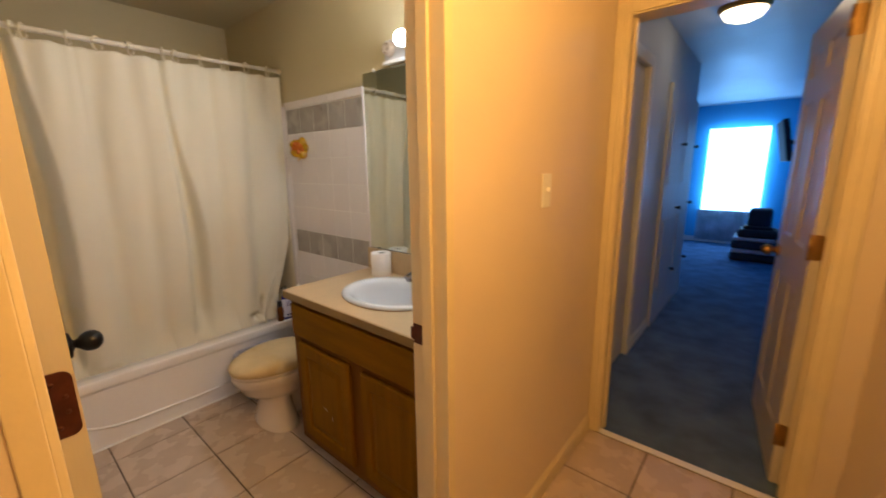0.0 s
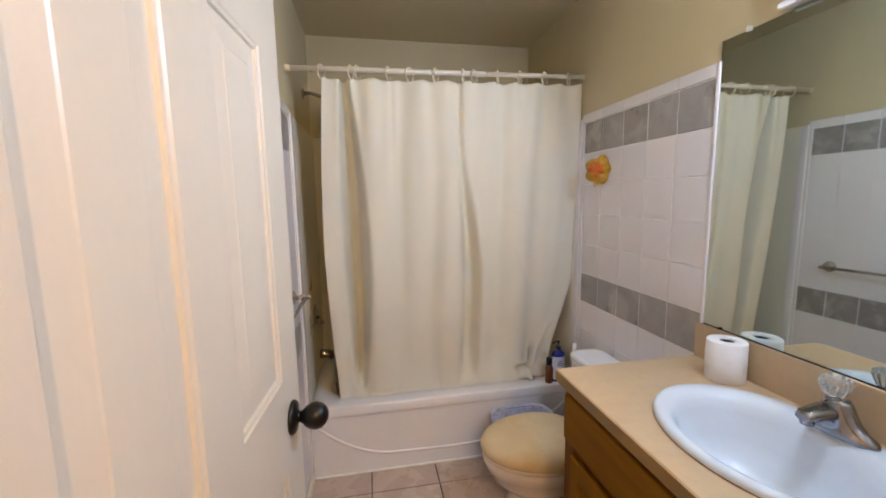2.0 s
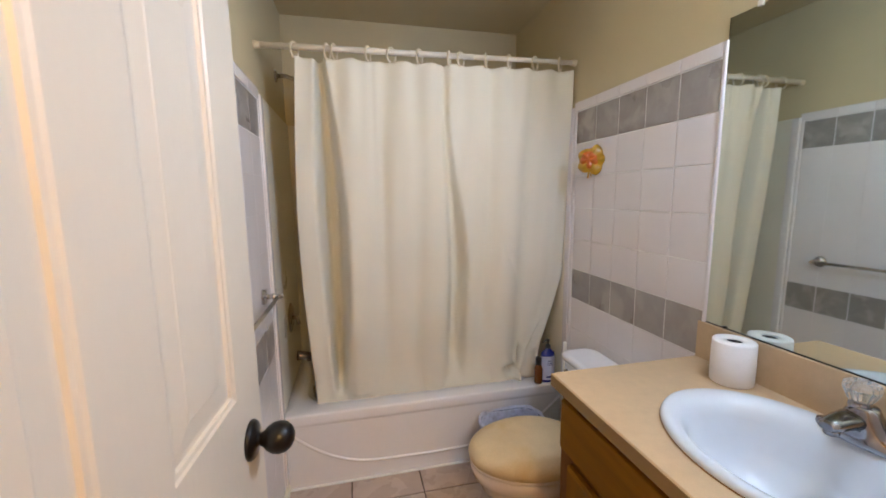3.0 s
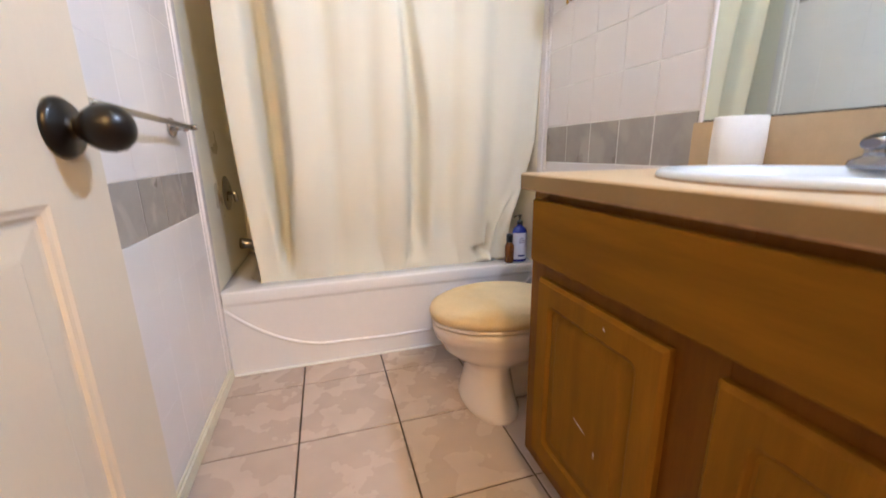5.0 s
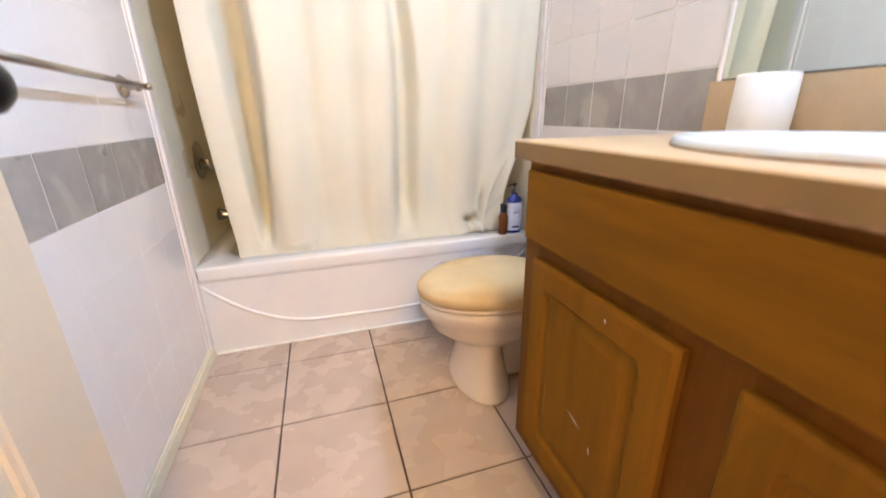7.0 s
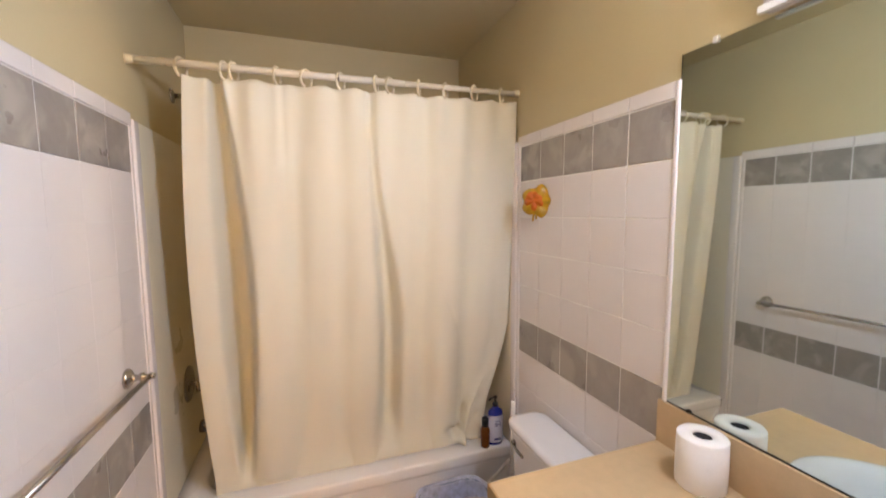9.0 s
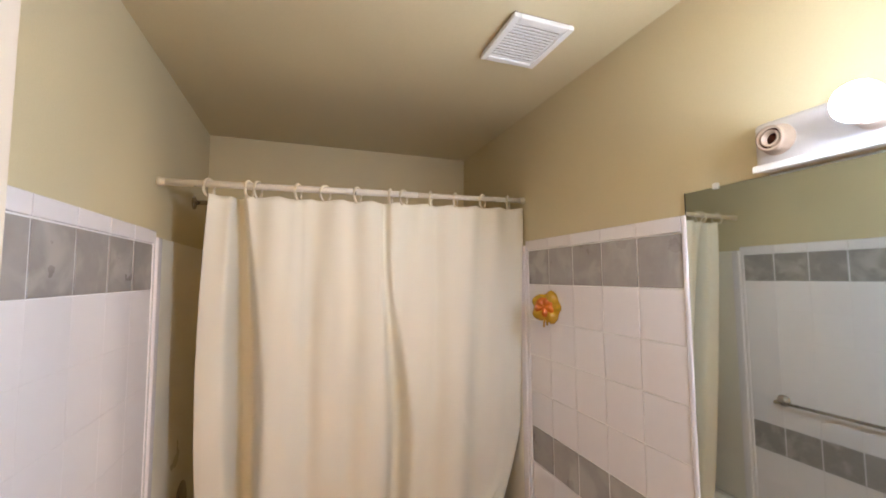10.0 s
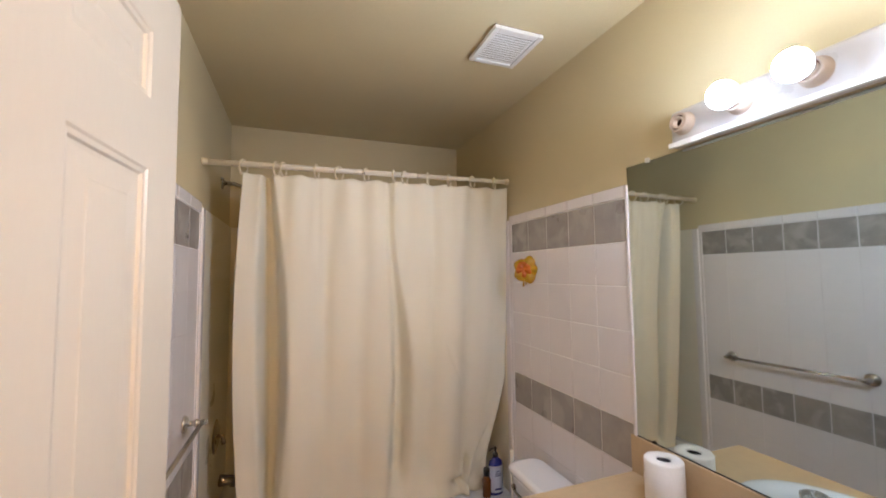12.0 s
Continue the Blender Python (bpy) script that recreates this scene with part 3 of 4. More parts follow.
part("shower_head", lathe(B(), [(0, 0.0), (0.012, 0.0), (0.016, 0.02), (0.034, 0.055), (0.036, 0.07), (0, 0.072)], axis_pose((0.138, 0.45, 1.968), (0.6, 0, -1)), 20), M_NICKEL, sh)
vv = thing("shower_valve", (0.012, 0.37, 0.75), "round nickel shower valve plate with lever", "shower valve")
part("plate", lathe(B(), [(0, 0.012), (0.06, 0.010), (0.078, 0.004), (0.08, 0)], axis_pose((0.012, 0.37, 0.75), (1, 0, 0)), 32), M_NICKEL, vv)
part("lever", tube(B(), [(0.02, 0.37, 0.75), (0.045, 0.37, 0.748), (0.050, 0.37, 0.71)], 0.010, 10), M_NICKEL, vv)
spt = thing("tub_spout", (0.012, 0.50, 0.47), "short brushed nickel bathtub spout", "tub spout")
part("body", lathe(B(), [(0, 0), (0.028, 0), (0.03, 0.01), (0.026, 0.03), (0.024, 0.06), (0.018, 0.080), (0, 0.082)], axis_pose((0.012, 0.50, 0.48), (1, 0, -0.12)), 18), M_CHROME, spt)
part("nozzle", lathe(B(), [(0, 0), (0.014, 0), (0.014, 0.03), (0, 0.03)], axis_pose((0.076, 0.50, 0.472), (0, 0, -1)), 14), M_CHROME, spt)

# ---- shower curtain, rod and rings ----
RODZ, RODY = 2.018, -0.008


def rod_z(x):
    """The rod hangs a little lower at the shower head."""
    return 2.011 + 0.0115 * x


rod = thing("curtain_rod", (W / 2, RODY, RODZ), "straight ivory shower curtain rod between the walls", "curtain rod")
part("tube", tube(B(), [(0.02, RODY, rod_z(0.02)), (0.93, RODY, rod_z(0.93))], 0.0125, 14), M_ROD, rod)
part("inner_tube", tube(B(), [(0.93, RODY, rod_z(0.93)), (W - 0.02, RODY, rod_z(W))], 0.0108, 14), M_ROD, rod)
part("joint", lathe(B(), [(0.0128, 0), (0.0150, 0.001), (0.0150, 0.010), (0.0128, 0.011)], axis_pose((0.662, RODY, rod_z(0.662)), (1, 0, 0)), 14), M_BRONZE, rod, "dark clip on the rod")
for x, s in ((0, 1), (W, -1)):
    part("end_cap", lathe(B(), [(0, 0), (0.0165, 0), (0.0155, 0.012), (0.0140, 0.018), (0.0135, 0.024)], axis_pose((x, RODY, rod_z(x)), (s, 0, 0)), 18), M_RING, rod)
CX0, CX1 = 0.155, 1.437


def curtain_point(u, v):
    """u across, v from the top down."""
    top = u
    a = 2 * math.pi
    f = 0.42 * math.sin(a * (3.6 * top + 0.10 * math.sin(a * 1.3 * top) + 0.02)) + 0.22 * math.sin(a * (7.1 * top + 0.3) + 1.3 * v) + 0.06 * math.sin(a * 14.3 * top + 2.0 + 2 * v)
    pleat = 0.5 * math.sin(a * 11 * top - 0.6)
    amp = 0.020 + 0.022 * min(1, v * 1.6)

    def valley(c, h, sharp=4):
        return math.exp(-abs((top - c) / h) ** sharp)
    step = min(1, max(0, (v - 0.10) / 0.55))
    step = step * step * (3 - 2 * step)
    g = valley(0.075 + 0.034 * math.sin(2.85 * v), 0.015 + 0.022 * math.sin(math.pi * min(1, v))) * (0.078 + 0.072 * math.sin(math.pi * min(1, v * 0.9)))
    g += valley(0.500 + 0.060 * step - 0.02 * max(0, v - 0.6), 0.012 + 0.024 * step, 3) * (0.020 + 0.074 * step)
    g += valley(0.27 + 0.02 * v, 0.032, 2) * 0.022 * (1 - 0.3 * v) + valley(0.245, 0.012, 2) * 0.010 * max(0, 1 - 2 * v)
    g += valley(0.685, 0.020, 2) * 0.012 * max(0, 1 - 1.6 * v) + valley(0.83 + 0.03 * v, 0.030, 2) * 0.026 * v
    g += 0.010 * math.sin(4.5 * v + 5 * top) * min(1, 2 * v) + 0.006 * noise.noise((6 * top, 3.5 * v, 1.3)) * min(1, 3 * v)
    g += 0.008 * math.exp(-((top - 0.76 - 0.5 * (v - 0.55)) / 0.014) ** 2) * math.exp(-((v - 0.56) / 0.06) ** 2)
    x = CX0 + (CX1 - CX0) * u
    side = max(0.0, (u - 0.80) / 0.20)
    low = max(0.0, (v - 0.62) / 0.38)
    x -= side * 0.16 * low ** 1.3
    x += side * 0.065 * max(0.0, (v - 0.86) / 0.14) ** 1.5
    x -= (1 - u) ** 6 * 0.035 * math.sin(math.pi * min(1, v * 1.05)) * 1.0
    y = RODY + amp * (f * (0.35 + 0.65 * min(1, v * 3)) + pleat * max(0, 1 - 4 * v)) + g
    y += 0.118 * v ** 1.25 + side * low * 0.03
    z = 1.978 + 0.013 * u - 1.618 * v - 0.006 * abs(math.sin(math.pi * 11 * u)) * max(0, 1 - 8 * v)
    z += 0.018 * math.exp(-((u - 0.860) / 0.055) ** 2) * v ** 8
    y -= 0.035 * math.exp(-((u - 0.965) / 0.03) ** 2) * low ** 2
    tuck = min(1, max(0, (v - (0.950 - 0.55 * (u - 0.87))) / 0.025)) * math.exp(-abs((u - 0.93) / 0.055) ** 6)
    y += 0.035 * tuck
    y = max(y, 0.094 * max(0, min(1, (v - 0.93) / 0.05)) - 0.1 * max(0, min(1, (0.98 - v) / 0.05)))
    y += (min(y, 0.107) - y) * max(0, min(1, (v - 0.88) / 0.10))
    # the lower corner is gathered into two loose pinches
    if v > 0.76:
        rise = min(1, (v - 0.76) / 0.10)
        d = u - (0.972 - 0.52 * (v - 0.76))
        y -= 0.034 * rise * (math.exp(-(d / 0.010) ** 2) if d > 0 else math.exp(-(d / 0.028) ** 2))
        d = u - (0.79 + 0.9 * (v - 0.93))
        y -= 0.022 * max(0, min(1, (v - 0.90) / 0.05)) * math.exp(-(d / 0.016) ** 2)
        # two hollows between the pinches
        y += 0.075 * math.exp(-abs((u - 0.805 - 1.3 * (v - 0.955)) / 0.034) ** 4 - abs((v - 0.962) / 0.016) ** 4)
        y += 0.065 * math.exp(-abs((u - 0.868 + 0.3 * (v - 0.915)) / 0.013) ** 4 - abs((v - 0.925) / 0.034) ** 4)
    return x, y, z


NU, NV = 280, 110
bm = B()
grid = [[bm.verts.new(curtain_point(i / NU, j / NV)) for i in range(NU + 1)] for j in range(NV + 1)]
for j in range(NV):
    for i in range(NU):
        bm.faces.new((grid[j][i], grid[j][i + 1], grid[j + 1][i + 1], grid[j + 1][i])).smooth = True
curtain = thing("shower_curtain", (W / 2, RODY, 1.985), "long cream fabric shower curtain, drawn across the bathtub", "shower curtain")
sheet = part("sheet", bm, M_CURT, curtain)
sheet.modifiers.new("thickness", "SOLIDIFY").thickness = 0.0022
bm = B()
tube(bm, [curtain_point(i / 200, 0.002) for i in range(201)], 0.0032, 6)
part("hem", bm, M_CURT, curtain)
for x in (0.155, 0.285, 0.315, 0.455, 0.555, 0.680, 0.815, 0.870, 0.990, 1.105, 1.235, 1.365):
    rg = thing("curtain_ring", (x, RODY, RODZ), "ivory plastic shower curtain ring on the rod", "curtain ring", "rings on the shower curtain rod")
    tilt = radians(42 + 16 * math.sin(x * 37))
    pts = [(x + 0.024 * math.cos(a) * math.sin(tilt), RODY + 0.024 * math.cos(a) * math.cos(tilt) - 0.002, rod_z(x) - 0.014 + 0.031 * math.sin(a)) for a in [radians(255 - 18 * k) for k in range(18)]]
    part("hook", tube(B(), pts, 0.0048, 8), M_RING, rg)

# ---- vanity ----
CT, VX, VY0, VY1 = 0.870, 0.945, -0.835, -1.762
van = thing("vanity_cabinet", (1.2, -1.3, 0), "honey oak bathroom vanity with two raised-panel doors", "vanity cabinet")
bm = B()
box(bm, VX + 0.02, W - 0.002, VY0 - 0.018, VY0, 0.10, CT - 0.038)
box(bm, VX + 0.02, W - 0.002, VY1, VY1 + 0.018, 0.10, CT - 0.038)
box(bm, VX + 0.02, W - 0.002, VY1 + 0.018, VY0 - 0.018, 0.10, 0.118)
box(bm, W - 0.012, W - 0.002, VY1 + 0.018, VY0 - 0.018, 0.118, CT - 0.038)
part("carcass", bm, M_WOOD, van)
bm = B()
# stiles and rails take the darkened oak, with the doors' shade in its colour
for a, b in ((VY0, VY0 - 0.062), (-1.252, -1.352), (VY1 + 0.062, VY1)):
    part("face_frame_stile", box(B(), VX, VX + 0.02, min(a, b), max(a, b), 0.10, CT - 0.038, 0.001), M_WOODF, van)
for z0, z1 in ((0.10, 0.165), (0.620, 0.690), (CT - 0.075, CT - 0.038)):
    for a, b in ((-1.252, VY0 - 0.062), (VY1 + 0.062, -1.352)):
        part("face_frame_rail", box(B(), VX + 0.0005, VX + 0.02, a, b, z0, z1), M_WOODF, van)
part("toe_kick", box(B(), VX + 0.065, VX + 0.08, VY1 + 0.001, VY0 - 0.001, 0.0, 0.10), M_KICK, van, "recessed toe kick board, its shade put into the dark colour")
part("false_drawer_front", box(B(), VX - 0.019, VX - 0.001, VY1 + 0.03, VY0 - 0.022, 0.664, CT - 0.058, 0.004), M_WOODH, van, "plain oak false drawer front")


def cabinet_door(ya, yb, z0, z1):
    """A routed oak door: a frame with a round-cornered opening, and a raised panel in it."""
    def ring(bm, u, r, x):
        return [bm.verts.new((x, v.co.y, v.co.z)) for v in flat(u, r)]

    def flat(u, r):
        tmp = B()
        vs = ring_rect(tmp, ya + u, yb - u, z0 + u, z1 - u, r, 0, 5)
        out = [Spot(v.co.x, v.co.y) for v in vs]
        tmp.free()
        return out
    bm = B()
    rings = [ring(bm, 0, 0.003, VX - 0.001), ring(bm, 0, 0.003, VX - 0.013), ring(bm, 0.008, 0.004, VX - 0.019), ring(bm, 0.052, 0.018, VX - 0.020), ring(bm, 0.055, 0.018, VX - 0.0185), ring(bm, 0.060, 0.018, VX - 0.013), ring(bm, 0.064, 0.018, VX - 0.012)]
    bridge(bm, rings, False)
    d = part("door", bm, M_WOOD, van, "honey oak raised-panel door")
    bm = B()
    rings = [ring(bm, 0.062, 0.018, VX - 0.0110), ring(bm, 0.066, 0.017, VX - 0.0125), ring(bm, 0.086, 0.012, VX - 0.0165), ring(bm, 0.089, 0.010, VX - 0.0175)]
    bridge(bm, rings, False)
    bm.faces.new(rings[-1])
    part("door_panel", bm, M_WOOD, d)
    return d


class Spot:
    """A place on the door's front, as y and z."""
    def __init__(self, y, z):
        self.co = Vector((0, y, z))


cabinet_door(-1.270, -0.894, 0.150, 0.630)
cabinet_door(-1.722, -1.346, 0.150, 0.630)
for k, (y0, z0, y1, z1) in enumerate(((-1.064, 0.366, -1.106, 0.352), (-1.133, 0.338, -1.137, 0.320), (-1.132, 0.606, -1.138, 0.600))):
    ch = B()
    n = Vector((0, y1 - y0, z1 - z0)).normalized().cross(Vector((1, 0, 0))) * 0.0016
    a, b = Vector((VX - (0.0185 if k < 2 else 0.0206), y0, z0)), Vector((VX - (0.0185 if k < 2 else 0.0206), y1, z1))
    vs = [ch.verts.new(p) for p in (a, (a + b) / 2 + n, b, (a + b) / 2 - n)]
    tip = ch.verts.new((a + b) / 2 - Vector((0.0008, 0, 0)))
    for i in range(4):
        ch.faces.new((vs[i], vs[(i + 1) % 4], tip))
    part("paint_fleck", ch, M_PLAS, van, "pale paint fleck on the oak")
ctop = thing("countertop", (1.2, -1.3, CT), "tan laminate vanity countertop with backsplash and dark lower edge", "countertop")
SX, SY, SAX, SAY = 1.203, -1.262, 0.206, 0.256
bm = B()
HX0, HX1, HY0, HY1 = 0.920, W - 0.014, YI + 0.001, -0.808
corners = [math.atan2(y - SY, x - SX) for x in (HX0, HX1) for y in (HY0, HY1)]
angles = sorted([2 * math.pi * i / 72 - math.pi for i in range(72)] + corners)


def counter_ring(z, inset, hole=False):
    out = []
    for a in angles:
        c, s = math.cos(a), math.sin(a)
        if hole:
            d = 1 / math.hypot(c / (SAX - 0.012), s / (SAY - 0.012))
        else:
            d = min((HX1 - SX if c > 0 else SX - HX0 - inset) / max(abs(c), 1e-9), (HY1 - inset - SY if s > 0 else SY - HY0) / max(abs(s), 1e-9))
        out.append(bm.verts.new((SX + d * c, SY + d * s, z)))
    return out


o1, o2, o3 = counter_ring(CT - 0.038, 0), counter_ring(CT - 0.003, 0), counter_ring(CT, 0.003)
i1, i2 = counter_ring(CT, 0, True), counter_ring(CT - 0.038, 0, True)
bridge(bm, [o1, o2, o3, i1, i2, o1], False)
part("slab", bm, M_LAM, ctop)
part("backsplash", box(B(), W - 0.014, W - 0.001, YI + 0.001, -0.808, CT - 0.038, 0.9885, 0.002), M_LAM, ctop)
part("front_band", box(B(), 0.9188, 0.9198, YI + 0.002, -0.809, CT - 0.0345, CT - 0.004), M_LAMF, ctop, "darker laminate front edge")
part("edge_band", box(B(), 0.9195, 0.922, YI + 0.002, -0.809, CT - 0.0385, CT - 0.0345), M_LAMD, ctop, "dark lower edge")

sink = thing("sink", (SX, SY, CT), "white oval drop-in porcelain sink", "sink")
bm = B()
prof = [(1.0, 0.0005), (1.005, 0.006), (0.99, 0.013), (0.96, 0.0165), (0.89, 0.0165), (0.83, 0.012), (0.77, -0.002), (0.73, -0.022), (0.65, -0.085), (0.48, -0.135), (0.2, -0.150), (0.10, -0.152)]
rings = []
for k, z in prof:
    off = -0.012 if k < 0.9 else 0
    ax = SAX * k if k > 0.9 else SAX * k * 0.96
    rings.append(ring_oval(bm, SX + off, SY, ax, SAY * k, CT + z, 56))
bridge(bm, rings)
part("basin", bm, M_PORC, sink)
part("rim_seal", lathe(B(), [(1.002, 0.0), (1.008, 0.0005), (1.008, 0.003), (1.002, 0.0035)], pose(SX, SY, CT), 56, SAX, SAY), M_LAMD, sink, "dark line under the sink rim")
part("drain", lathe(B(), [(0, 0.004), (0.012, 0.004), (0.022, 0.001), (0.024, -0.004), (0, -0.006)], pose(SX - 0.012, SY, CT - 0.150), 20), M_CHROME, sink, "chrome drain")

FY0 = -1.268
fau = thing("faucet", (1.355, FY0, CT + 0.017), "chrome centre-set faucet with clear acrylic knob", "faucet")
bm = B()
r = [ring_oval(bm, 1.368, FY0 - 0.008, a, b, CT + z, 36) for a, b, z in ((0.029, 0.078, 0.013), (0.031, 0.080, 0.019), (0.029, 0.078, 0.027), (0.027, 0.060, 0.036), (0.027, 0.044, 0.050), (0.025, 0.034, 0.068), (0.022, 0.026, 0.084), (0.019, 0.021, 0.092))]
bridge(bm, r)
bm.faces.new(r[-1])
part("base", bm, M_CHROME, fau)
bm = B()
rings = []
for x, w, h, z in ((1.370, 0.027, 0.021, 0.056), (1.345, 0.026, 0.018, 0.060), (1.320, 0.023, 0.015, 0.060), (1.300, 0.020, 0.013, 0.058), (1.285, 0.017, 0.011, 0.056), (1.278, 0.013, 0.007, 0.055)):
    rings.append([bm.verts.new((x, FY0 + w * math.copysign(abs(math.cos(a)) ** 0.8, math.cos(a)), CT + z + h * math.sin(a))) for a in [6.2832 * i / 24 for i in range(24)]])
bridge(bm, rings)
bm.faces.new(rings[-1])
part("spout", bm, M_CHROME, fau)
part("aerator", lathe(B(), [(0, 0.048), (0.0125, 0.048), (0.0135, 0.052), (0.0135, 0.066), (0, 0.066)], pose(1.296, FY0, CT - 0.012), 18), M_CHROME, fau)
part("collar", lathe(B(), [(0, 0.08), (0.019, 0.08), (0.018, 0.094), (0.014, 0.097), (0.012, 0.100), (0, 0.100)], pose(1.366, FY0, CT), 20), M_CHROME, fau)
bm = B()
n = 12
rings = []
for rr, z in ((0.013, 0.096), (0.018, 0.101), (0.023, 0.113), (0.028, 0.127), (0.027, 0.135), (0.018, 0.141), (0.0, 0.142)):
    if rr == 0:
        rings.append([bm.verts.new((1.366, FY0, CT + z))])
    else:
        rings.append([bm.verts.new((1.366 + rr * (1 + 0.10 * (i % 2)) * math.cos(6.2832 * i / 24), FY0 + rr * (1 + 0.10 * (i % 2)) * math.sin(6.2832 * i / 24), CT + z)) for i in range(24)])
bridge(bm, rings, False)
part("knob", bm, M_GLASS, fau, "faceted clear acrylic faucet knob")

roll = thing("toilet_paper_roll", (1.382, -0.980, CT), "white toilet paper roll standing on the counter", "toilet paper roll")
part("paper", lathe(B(), [(0.020, 0.003), (0.020, 0.117), (0.0215, 0.120), (0.050, 0.120), (0.0520, 0.117), (0.0530, 0.06), (0.0522, 0.003), (0.050, 0.0), (0.0215, 0.0), (0.020, 0.003)], pose(1.382, -0.980, CT), 40), M_PAPER, roll)
part("core", lathe(B(), [(0.0195, 0.002), (0.0195, 0.115), (0.0188, 0.115), (0.0188, 0.004), (0, 0.004), (0, 0.002)], pose(1.382, -0.980, CT), 24), M_CORE, roll, "dark cardboard core")

# ---- mirror and light bar ----
MZ0, MZ1, MY0 = 0.9915, 1.893, -0.830
mir = thing("wall_mirror", (W, -1.3, MZ0), "large frameless wall mirror above the vanity", "mirror")
part("glass", box(B(), W - 0.006, W - 0.001, YI + 0.004, MY0, MZ0, MZ1, 0.0012, 1), M_MIRROR, mir)
part("edge", box(B(), W - 0.0058, W - 0.0008, MY0, MY0 + 0.0018, MZ0, MZ1), M_BLACK, mir, "thin black strip along the mirror edge")
part("bottom_channel", box(B(), W - 0.0075, W - 0.001, YI + 0.004, MY0, MZ0 - 0.0026, MZ0 - 0.0004), M_BRONZE, mir, "thin dark bottom channel")
for y, z, s in ((-0.915, MZ1, 1), (-0.895, MZ0, -1)):
    bm = B()
    w = 0.006 if s > 0 else 0.005
    box(bm, W - 0.012, W - 0.001, y - w, y + w, z - 0.006 if s > 0 else z - 0.002, z + 0.009 if s > 0 else z + 0.005, 0.0015)
    part("clip", bm, M_PLAS if s > 0 else M_BRONZE, mir, "small clear plastic mirror clip" if s > 0 else "dark mirror clip")
bar = thing("vanity_light_bar", (W, -1.3, 1.955), "white enamelled bathroom light bar with four round sockets", "light fixture")
LY0, LY1, LZ0, LZ1 = -1.62, -1.020, 1.897, 2.005
part("back_plate", box(B(), W - 0.030, W, LY0, LY1, LZ0, LZ1, 0.012, 4), M_PLATE, bar)
part("lower_trim", box(B(), W - 0.040, W - 0.028, LY0 - 0.001, LY1 + 0.001, LZ0 - 0.002, LZ0 + 0.014, 0.003), M_PLAS, bar)
for i in range(4):
    y, zc = -1.067 - 0.152 * i, 1.958
    p = axis_pose((W - 0.030, y, zc), (-1, 0, 0))
    s = part("socket", lathe(B(), [(0.0, 0.010), (0.013, 0.010), (0.013, 0.028), (0.0175, 0.029), (0.0175, 0.020), (0.0215, 0.020), (0.0215, 0.030), (0.026, 0.029), (0.028, 0.022), (0.029, 0.004), (0.033, 0.0)], p, 28), M_SOCK, bar, "cream porcelain lamp socket")
    part("contact", lathe(B(), [(0, 0.0125), (0.0125, 0.0125), (0.0125, 0.011), (0, 0.011)], p, 18), M_BROWN, s, "dark socket well")
    part("socket_groove", lathe(B(), [(0.0178, 0.0225), (0.0212, 0.0225), (0.0212, 0.021), (0.0178, 0.021)], p, 24), M_BROWN, s, "dark ring in the socket")
for y, mm, lb in ((-1.228, M_BULBW, "round frosted globe bulb, lit warm"), (-1.371, M_BULBC, "round frosted globe bulb, lit cool white")):
    rb = 0.034
    prof = [(0.013, 0.020), (0.014, 0.044)] + [(rb * math.sin(radians(a)), 0.046 + rb - rb * math.cos(radians(a))) for a in range(25, 181, 12)] + [(0, 0.046 + 2 * rb)]
    bl = thing("light_bulb", (W - 0.09, y, 1.958), lb, "light bulb", "bulbs on the vanity light bar")
    pb = axis_pose((W - 0.030, y, 1.958), (-1, 0, 0))
    split = 9
    part("globe", lathe(B(), prof[split:], pb, 24), mm, bl)
    part("globe_side", lathe(B(), prof[3:split + 1], pb, 24), M_BULBS, bl, "dimmer glowing side of the globe")
    part("bulb_base", lathe(B(), prof[:4], pb, 24), M_PLAS, bl, "white plastic bulb base")

# ---- toilet ----
TY = -0.455
toi = thing("toilet", (1.15, TY, 0), "white porcelain toilet with a tan padded lid cover", "toilet")
bm = B()
rings = []
for z, x0, x1, ay, egg in ((0.0, 0.890, 1.090, 0.172, 0), (0.012, 0.888, 1.092, 0.174, 0), (0.024, 0.893, 1.086, 0.163, 0), (0.09, 0.904, 1.074, 0.136, 0), (0.16, 0.912, 1.065, 0.118, 0), (0.182, 0.904, 1.09, 0.118, 0), (0.196, 0.882, 1.15, 0.128, 0.03), (0.210, 0.850, 1.20, 0.146, 0.05), (0.236, 0.822, 1.24, 0.158, 0.07), (0.280, 0.802, 1.25, 0.168, 0.09), (0.286, 0.793, 1.26, 0.175, 0.1), (0.312, 0.784, 1.26, 0.177, 0.1), (0.328, 0.781, 1.26, 0.179, 0.1), (0.335, 0.790, 1.25, 0.172, 0.1)):
    rings.append(ring_oval(bm, (x0 + x1) / 2, TY, (x1 - x0) / 2, ay, z, 44, egg))
bridge(bm, rings)
bm.faces.new(rings[-1])
box(bm, 1.04, 1.37, TY - 0.062, TY + 0.062, 0.0, 0.235, 0.03, 3)
part("bowl", bm, M_PORCT, toi)
bm = B()
rings = [ring_oval(bm, 1.015, TY, ax, ay, z, 44, 0.08) for ax, ay, z in ((0.230, 0.174, 0.342), (0.236, 0.180, 0.344), (0.236, 0.180, 0.352), (0.231, 0.175, 0.354))]
bridge(bm, rings)
bm.faces.new(rings[-1])
bm.faces.new(rings[0])
part("seat", bm, M_PORCT, toi)
bm = B()
